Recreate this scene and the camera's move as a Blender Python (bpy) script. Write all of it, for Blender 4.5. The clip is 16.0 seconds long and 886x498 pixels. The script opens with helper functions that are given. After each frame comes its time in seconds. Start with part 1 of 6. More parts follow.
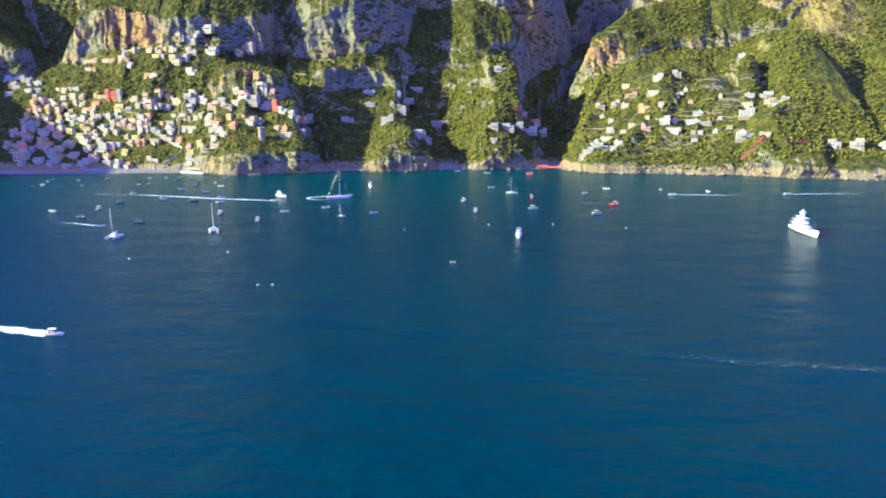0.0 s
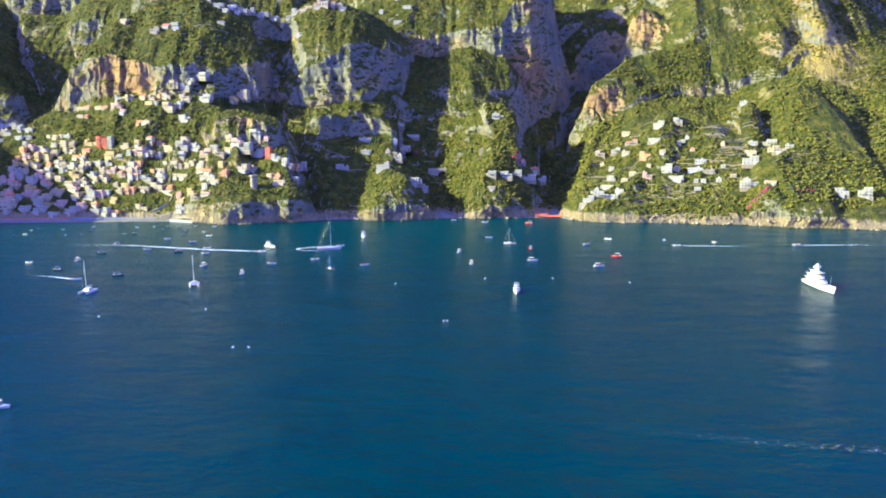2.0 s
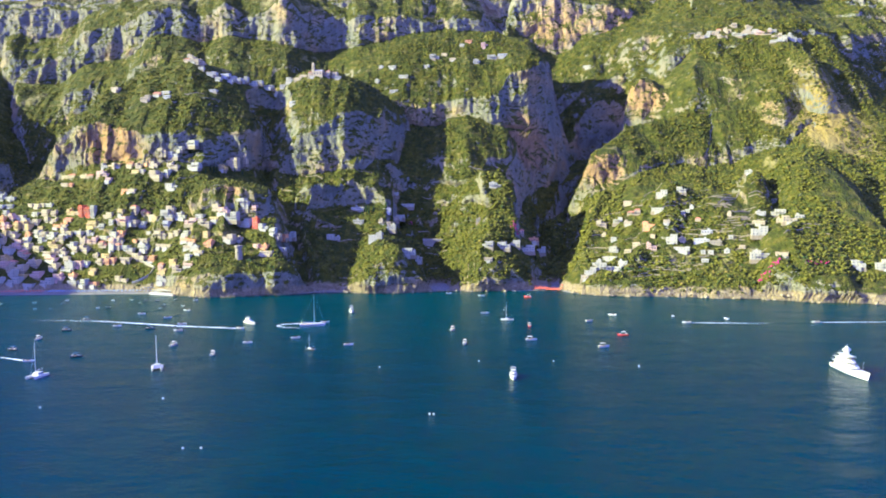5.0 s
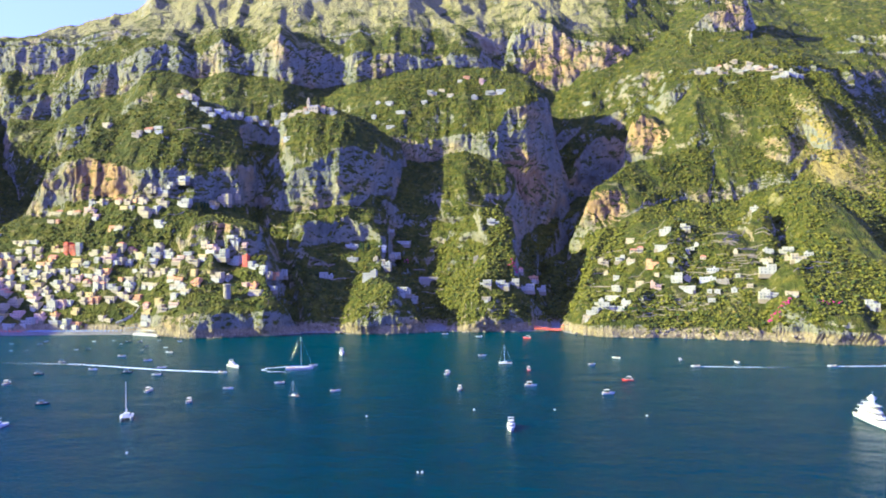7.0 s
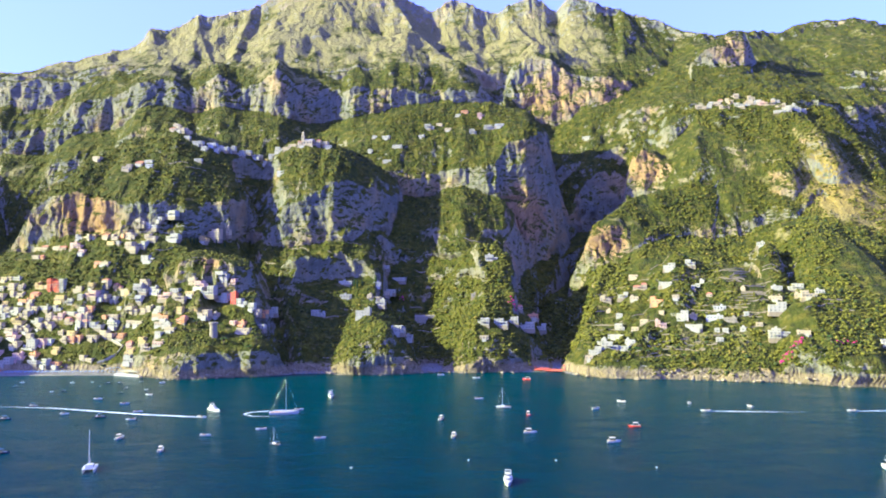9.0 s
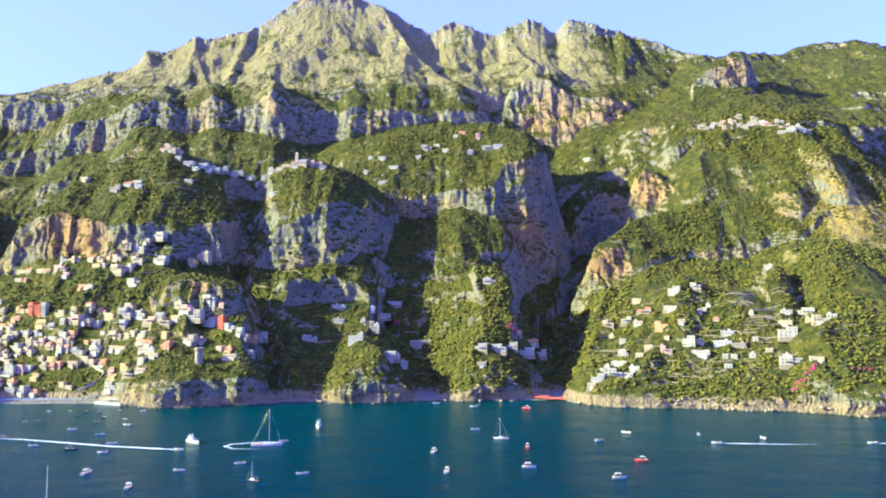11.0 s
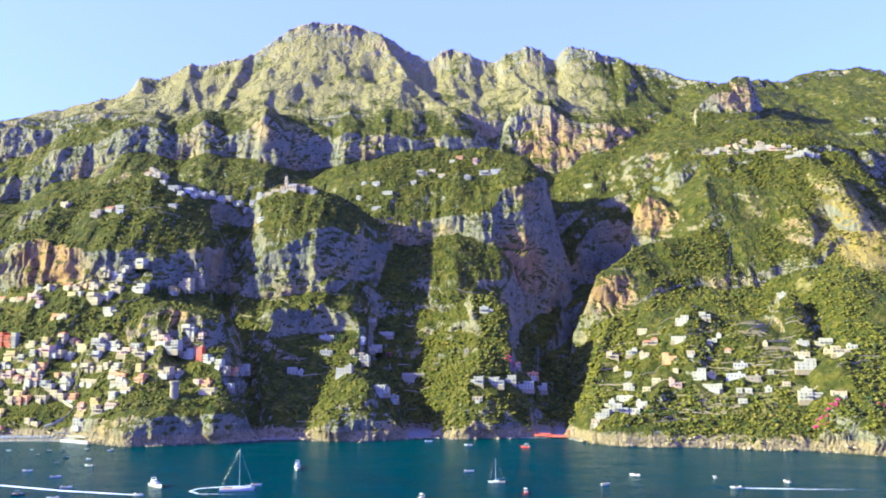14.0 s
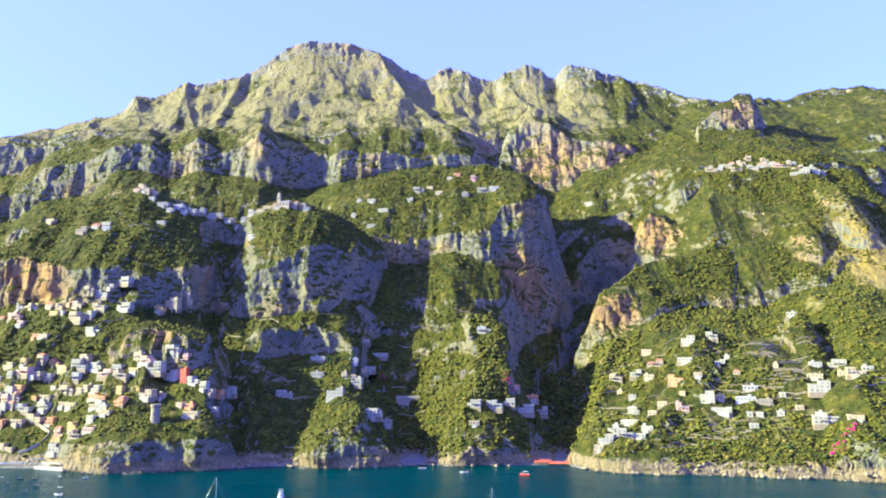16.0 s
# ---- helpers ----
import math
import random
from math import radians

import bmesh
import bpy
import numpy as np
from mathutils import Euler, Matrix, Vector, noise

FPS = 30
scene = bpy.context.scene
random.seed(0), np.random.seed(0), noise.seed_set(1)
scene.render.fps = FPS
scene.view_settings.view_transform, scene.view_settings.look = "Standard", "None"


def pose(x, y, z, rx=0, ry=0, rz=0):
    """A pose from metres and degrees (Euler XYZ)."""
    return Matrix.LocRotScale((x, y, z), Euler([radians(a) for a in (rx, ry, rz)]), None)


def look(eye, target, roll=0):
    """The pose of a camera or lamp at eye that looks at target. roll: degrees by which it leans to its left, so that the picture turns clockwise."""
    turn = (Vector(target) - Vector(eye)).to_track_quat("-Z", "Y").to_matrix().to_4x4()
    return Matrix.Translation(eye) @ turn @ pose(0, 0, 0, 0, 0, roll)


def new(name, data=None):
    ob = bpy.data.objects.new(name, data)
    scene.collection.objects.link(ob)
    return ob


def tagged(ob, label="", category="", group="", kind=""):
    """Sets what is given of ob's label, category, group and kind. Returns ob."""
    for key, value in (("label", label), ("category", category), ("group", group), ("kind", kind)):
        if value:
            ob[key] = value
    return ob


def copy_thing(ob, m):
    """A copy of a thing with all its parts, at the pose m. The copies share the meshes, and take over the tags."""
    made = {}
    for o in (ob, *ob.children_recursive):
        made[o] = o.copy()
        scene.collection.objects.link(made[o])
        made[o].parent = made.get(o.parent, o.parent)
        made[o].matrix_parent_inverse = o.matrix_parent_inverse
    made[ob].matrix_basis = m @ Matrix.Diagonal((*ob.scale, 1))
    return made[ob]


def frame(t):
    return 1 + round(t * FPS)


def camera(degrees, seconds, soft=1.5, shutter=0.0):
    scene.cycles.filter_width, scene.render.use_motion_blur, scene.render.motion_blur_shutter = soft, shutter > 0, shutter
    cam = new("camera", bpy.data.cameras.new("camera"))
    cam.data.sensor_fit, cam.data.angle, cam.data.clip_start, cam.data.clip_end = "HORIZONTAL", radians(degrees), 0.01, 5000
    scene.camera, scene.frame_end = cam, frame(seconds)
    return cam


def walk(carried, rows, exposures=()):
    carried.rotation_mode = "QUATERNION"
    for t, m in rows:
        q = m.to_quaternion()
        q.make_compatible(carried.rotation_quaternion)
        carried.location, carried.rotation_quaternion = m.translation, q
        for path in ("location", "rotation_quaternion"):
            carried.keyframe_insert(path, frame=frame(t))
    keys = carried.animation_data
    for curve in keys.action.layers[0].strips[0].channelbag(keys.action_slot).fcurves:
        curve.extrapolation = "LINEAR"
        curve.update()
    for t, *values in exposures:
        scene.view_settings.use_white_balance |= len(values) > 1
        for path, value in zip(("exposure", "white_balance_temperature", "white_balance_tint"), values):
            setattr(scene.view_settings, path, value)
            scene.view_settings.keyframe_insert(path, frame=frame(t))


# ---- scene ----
cam = camera(64.0, 16.0, soft=1.9)
PATH = [
    (0, -0.082, 2.844, 108.168, 0.533, -13.383, 0.543),
    (0.5, 1.081, 10.084, 108.326, 0.546, -12.481, 0.531),
    (1, 2.243, 17.324, 108.454, 0.559, -11.571, 0.52),
    (1.5, 3.405, 24.564, 108.553, 0.573, -10.678, 0.508),
    (2, 4.568, 31.803, 108.622, 0.586, -9.73, 0.497),
    (2.5, 5.73, 39.043, 108.661, 0.599, -8.809, 0.487),
    (3, 6.892, 46.283, 108.67, 0.613, -7.878, 0.477),
    (3.5, 8.055, 53.523, 108.65, 0.626, -6.973, 0.467),
    (4, 9.217, 60.763, 108.6, 0.64, -6.026, 0.457),
    (4.5, 10.379, 68.003, 108.52, 0.653, -5.097, 0.448),
    (7, 16.191, 104.202, 107.676, 0.721, -1.188, 0.407),
    (7.5, 17.353, 111.442, 107.418, 0.734, -0.494, 0.4),
    (8, 18.515, 118.682, 107.13, 0.748, 0.301, 0.393),
    (8.5, 19.678, 125.922, 106.813, 0.762, 1.01, 0.387),
    (9, 20.84, 133.162, 106.466, 0.775, 1.823, 0.381),
    (11.5, 26.652, 169.361, 104.284, 0.844, 4.238, 0.356),
    (12, 27.814, 176.601, 103.759, 0.858, 4.694, 0.352),
    (12.5, 28.976, 183.841, 103.203, 0.872, 5.116, 0.348),
    (13, 30.139, 191.081, 102.618, 0.886, 5.588, 0.345),
    (13.5, 31.301, 198.321, 102.004, 0.9, 6.006, 0.342),
    (14, 32.463, 205.561, 101.359, 0.914, 6.483, 0.339),
    (14.5, 33.626, 212.801, 100.685, 0.928, 6.919, 0.337),
    (15, 34.788, 220.041, 99.981, 0.942, 7.389, 0.335),
    (15.5, 35.95, 227.281, 99.248, 0.957, 7.83, 0.333),
    (16, 37.113, 234.52, 98.485, 0.971, 8.358, 0.332),
]
SUN_STRENGTH, SKY_STRENGTH, EXPOSURE, KELVIN = 5.15, 0.15, 1.98, 4480
walk(cam, [(t, pose(x, y, z, 90 + pitch, roll, yaw)) for t, x, y, z, yaw, pitch, roll in PATH], [(0.0, EXPOSURE, KELVIN, 9), (16.0, EXPOSURE, KELVIN, 9)])

# ---- light: clear late-afternoon sun from the west, low over the sea ----
SUN_DIR = Vector((-0.90, -0.16, 0.40)).normalized()
sun_data = bpy.data.lights.new("sun", "SUN")
sun_data.energy, sun_data.angle, sun_data.color = SUN_STRENGTH, radians(0.55), (1.0, 0.80, 0.21)
sun = new("sun", sun_data)
sun.matrix_world = look(SUN_DIR * 800, (0, 0, 0))
world = bpy.data.worlds.new("sky")
world.use_nodes = True
scene.world = world
wt = world.node_tree
sky = wt.nodes.new("ShaderNodeTexSky")
sky.sky_type, sky.sun_disc = "NISHITA", False
sky.sun_elevation = math.asin(SUN_DIR.z)
sky.sun_rotation = math.atan2(SUN_DIR.x, SUN_DIR.y)
sky.altitude, sky.air_density, sky.dust_density, sky.ozone_density = 50, 1.0, 1.4, 3.0
hue = wt.nodes.new("ShaderNodeMix")
hue.data_type, hue.blend_type = "RGBA", "MULTIPLY"
hue.inputs[0].default_value, hue.inputs[7].default_value = 1.0, (1.0, 0.75, 1.40, 1)
wt.links.new(sky.outputs[0], hue.inputs[6])
veil = wt.nodes.new("ShaderNodeMix")
veil.data_type = "RGBA"
veil.inputs[0].default_value, veil.inputs[7].default_value = 0.68, (1.25, 1.12, 3.05, 1)
wt.links.new(hue.outputs[2], veil.inputs[6])
wt.links.new(veil.outputs[2], wt.nodes["Background"].inputs[0])
wt.nodes["Background"].inputs[1].default_value = SKY_STRENGTH


# ---- node helpers ----
def material(name):
    m = bpy.data.materials.new(name)
    m.use_nodes = True
    return m, m.node_tree, m.node_tree.nodes["Principled BSDF"]


def node(nt, kind, inputs=None, **props):
    n = nt.nodes.new("ShaderNode" + kind)
    for k, v in props.items():
        setattr(n, k, v)
    for k, v in (inputs or {}).items():
        if isinstance(v, bpy.types.NodeSocket):
            nt.links.new(v, n.inputs[k])
        else:
            n.inputs[k].default_value = v
    return n


def noise_tex(nt, vec, scale, detail=3.0, rough=0.55):
    return node(nt, "TexNoise", {"Vector": vec, "Scale": scale, "Detail": detail, "Roughness": rough}).outputs["Fac"]


def ramp(nt, fac, stops):
    r = node(nt, "ValToRGB", {"Fac": fac})
    e = r.color_ramp.elements
    while len(e) < len(stops):
        e.new(0.5)
    for el, (p, c) in zip(e, stops):
        el.position, el.color = p, (*c, 1) if len(c) == 3 else c
    return r.outputs["Color"]


def span(nt, val, lo, hi, a=0.0, b=1.0):
    return node(nt, "MapRange", {"Value": val, "From Min": lo, "From Max": hi, "To Min": a, "To Max": b}, interpolation_type="SMOOTHSTEP").outputs["Result"]


def mixc(nt, fac, a, b, blend="MIX"):
    m = node(nt, "Mix", data_type="RGBA", blend_type=blend)
    for sock, v in ((m.inputs[0], fac), (m.inputs[6], a), (m.inputs[7], b)):
        if isinstance(v, bpy.types.NodeSocket):
            nt.links.new(v, sock)
        else:
            sock.default_value = v if not isinstance(v, tuple) or len(v) == 4 else (*v, 1)
    return m.outputs[2]


def maths(nt, op, a, b=0.0):
    m = node(nt, "Math", operation=op)
    for sock, v in ((m.inputs[0], a), (m.inputs[1], b)):
        if isinstance(v, bpy.types.NodeSocket):
            nt.links.new(v, sock)
        else:
            sock.default_value = v
    return m.outputs[0]


def bump(nt, height, strength, distance):
    return node(nt, "Bump", {"Height": height, "Strength": strength, "Distance": distance}).outputs["Normal"]


def put(nt, bsdf, **links):
    names = {"color": "Base Color", "rough": "Roughness", "normal": "Normal", "alpha": "Alpha", "metal": "Metallic"}
    for k, v in links.items():
        s = bsdf.inputs[names[k]]
        if isinstance(v, bpy.types.NodeSocket):
            nt.links.new(v, s)
        else:
            s.default_value = v if not isinstance(v, tuple) else (*v, 1)


# ---- materials of the setting ----
# x, y, z, size of cliff faces coloured for rusty stone and warm sunlight
OCHRE = [(222, 1080, 150, 48), (-450, 1045, 180, 60), (-262, 952, 125, 26), (318, 1222, 270, 50), (130, 1165, 190, 60), (40, 935, 55, 24), (540, 1445, 515, 50), (215, 1480, 440, 85), (330, 1470, 440, 60)]


def make_terrain_material():
    m, nt, b = material("limestone_slope")
    geo = node(nt, "NewGeometry")
    pos, nor = geo.outputs["Position"], geo.outputs["True Normal"]
    nz = node(nt, "SeparateXYZ", {0: nor}).outputs["Z"]
    z = node(nt, "SeparateXYZ", {0: pos}).outputs["Z"]
    big = noise_tex(nt, pos, 0.018, 4)
    mid = noise_tex(nt, pos, 0.09, 4)
    fine = noise_tex(nt, pos, 0.45, 4, 0.65)
    tall = node(nt, "Mapping", {"Vector": pos, "Scale": (1, 1, 0.16)}).outputs[0]
    streak = noise_tex(nt, tall, 0.16, 5, 0.65)
    # rock: pale grey limestone, ochre and rusty walls, dark streaks
    rock = ramp(nt, big, [(0.36, (0.19, 0.192, 0.15)), (0.52, (0.245, 0.222, 0.15)), (0.66, (0.36, 0.255, 0.12))])
    rock = mixc(nt, span(nt, streak, 0.52, 0.72, 0.0, 0.55), rock, (0.11, 0.107, 0.078))
    rock = mixc(nt, span(nt, fine, 0.5, 0.75, 0.0, 0.4), rock, (0.30, 0.283, 0.215))
    ledge = noise_tex(nt, node(nt, "Mapping", {"Vector": pos, "Scale": (0.8, 0.8, 1.0)}).outputs[0], 0.11, 5, 0.7)
    rock = mixc(nt, span(nt, ledge, 0.54, 0.70, 0.0, 0.65), rock, (0.07, 0.082, 0.025))
    # rusty faces of the larger cliffs, the low sun's warm tone painted in too
    for ox, oy, oz, size in OCHRE:
        far = node(nt, "VectorMath", {0: pos, 1: (ox, oy, oz)}, operation="DISTANCE").outputs["Value"]
        warm_face = span(nt, maths(nt, "ADD", far, maths(nt, "MULTIPLY", mid, size)), 1.5 * size, 0.9 * size, 0.0, 0.7)
        rock = mixc(nt, warm_face, rock, ramp(nt, streak, [(0.35, (0.46, 0.27, 0.10)), (0.65, (0.30, 0.17, 0.07))]))
    rock = mixc(nt, span(nt, z, 360, 520, 0.0, 0.25), rock, (0.37, 0.35, 0.29))
    # scrub, olive green with dry grass
    green = ramp(nt, mid, [(0.3, (0.036, 0.045, 0.006)), (0.5, (0.064, 0.071, 0.008)), (0.7, (0.13, 0.115, 0.014))])
    grass = ramp(nt, fine, [(0.3, (0.18, 0.165, 0.06)), (0.7, (0.33, 0.28, 0.12))])
    east = node(nt, "SeparateXYZ", {0: pos}).outputs["X"]
    high = maths(nt, "MULTIPLY", span(nt, z, 420, 580), span(nt, east, 420, 280))
    dry = maths(nt, "ADD", maths(nt, "MULTIPLY", high, 0.32), maths(nt, "ADD", big, maths(nt, "MULTIPLY", mid, 0.35)))
    # the golden meadow on the eastern ridge
    flat = node(nt, "Mapping", {"Vector": pos, "Location": (-5.6 * 1.25, -11.1, 0), "Scale": (0.0125, 0.01, 0)})
    meadow = span(nt, maths(nt, "ADD", node(nt, "VectorMath", {0: flat.outputs[0]}, operation="LENGTH").outputs["Value"], maths(nt, "ADD", mid, maths(nt, "MULTIPLY", fine, 0.5))), 1.65, 1.05)
    dry = maths(nt, "ADD", dry, maths(nt, "MULTIPLY", meadow, 0.5))
    green = mixc(nt, span(nt, dry, 0.80, 0.98), green, grass)
    green = mixc(nt, maths(nt, "MULTIPLY", meadow, 0.8), green, (0.30, 0.22, 0.045))
    earth = noise_tex(nt, node(nt, "Mapping", {"Vector": pos, "Scale": (0.5, 1, 2.2)}).outputs[0], 0.11, 4, 0.6)
    green = mixc(nt, span(nt, earth, 0.57, 0.70, 0.0, 0.6), green, (0.22, 0.17, 0.065))
    # steep faces are bare
    edge = maths(nt, "ADD", nz, maths(nt, "MULTIPLY", maths(nt, "SUBTRACT", mid, 0.5), 0.6))
    edge = maths(nt, "ADD", edge, maths(nt, "MULTIPLY", high, -0.05))
    edge = maths(nt, "ADD", edge, maths(nt, "MULTIPLY", maths(nt, "SUBTRACT", fine, 0.5), 0.22))
    bare = span(nt, edge, 0.47, 0.35)
    col = mixc(nt, bare, green, rock)
    # bare tan rock in the reach of the spray
    spray = span(nt, maths(nt, "ADD", z, maths(nt, "MULTIPLY", mid, 12.0)), 17.5, 13.5)
    col = mixc(nt, spray, col, ramp(nt, fine, [(0.3, (0.19, 0.155, 0.09)), (0.7, (0.36, 0.285, 0.165))]))
    # wave-washed rock at the foot
    col = mixc(nt, span(nt, maths(nt, "ADD", z, maths(nt, "MULTIPLY", fine, 3.0)), 3.2, 1.6), col, (0.10, 0.085, 0.06))
    shingle = maths(nt, "MULTIPLY", span(nt, z, 5.0, 3.0), span(nt, nz, 0.90, 0.97))
    col = mixc(nt, shingle, col, ramp(nt, fine, [(0.3, (0.22, 0.20, 0.18)), (0.7, (0.36, 0.33, 0.28))]))
    hgt = maths(nt, "ADD", maths(nt, "MULTIPLY", mid, 4.0), maths(nt, "ADD", fine, maths(nt, "MULTIPLY", streak, 4.5)))
    put(nt, b, color=col, rough=0.9, normal=bump(nt, hgt, 1.0, 2.6))
    b.inputs["Specular IOR Level"].default_value = 0.15
    return m


def make_sea_material():
    m, nt, b = material("sea_water")
    pos = node(nt, "NewGeometry").outputs["Position"]
    y = node(nt, "SeparateXYZ", {0: pos}).outputs["Y"]
    stretch = node(nt, "Mapping", {"Vector": pos, "Scale": (0.55, 1, 1), "Rotation": (0, 0, 0.35)}).outputs[0]
    swell = noise_tex(nt, stretch, 0.035, 2)
    wave = noise_tex(nt, stretch, 0.22, 4, 0.6)
    chop = noise_tex(nt, pos, 1.1, 3, 0.6)
    big = noise_tex(nt, pos, 0.006, 3)
    col = mixc(nt, span(nt, maths(nt, "ADD", y, maths(nt, "MULTIPLY", big, 240)), 560, 960), (0.0, 0.0185, 0.027), (0.0, 0.030, 0.034))
    h = maths(nt, "ADD", maths(nt, "MULTIPLY", swell, 3.0), maths(nt, "ADD", maths(nt, "MULTIPLY", wave, 1.0), maths(nt, "MULTIPLY", chop, 0.25)))
    put(nt, b, color=col, rough=0.22, normal=bump(nt, h, 0.9, 1.5))
    b.inputs["IOR"].default_value = 1.333
    b.inputs["Specular IOR Level"].default_value = 0.16
    return m


TERRAIN = make_terrain_material()
SEA = make_sea_material()


# ---- numpy noise for the relief ----
RNG = np.random.RandomState(7)
TABLE = RNG.rand(256, 256)


def value_noise(x, y):
    xi, yi = np.floor(x).astype(int), np.floor(y).astype(int)
    fx, fy = x - xi, y - yi
    fx, fy = fx * fx * (3 - 2 * fx), fy * fy * (3 - 2 * fy)
    a, b = TABLE[xi % 256, yi % 256], TABLE[(xi + 1) % 256, yi % 256]
    c, d = TABLE[xi % 256, (yi + 1) % 256], TABLE[(xi + 1) % 256, (yi + 1) % 256]
    return (a + (b - a) * fx) * (1 - fy) + (c + (d - c) * fx) * fy - 0.5


def fbm(x, y, size, octaves=4, ridged=False):
    total, amp = 0.0, 1.0
    for k in range(octaves):
        n = value_noise(x / size + 17.3 * k, y / size + 9.1 * k)
        total = total + amp * (0.25 - np.abs(n) if ridged else n)
        size, amp = size * 0.5, amp * 0.5
    return total


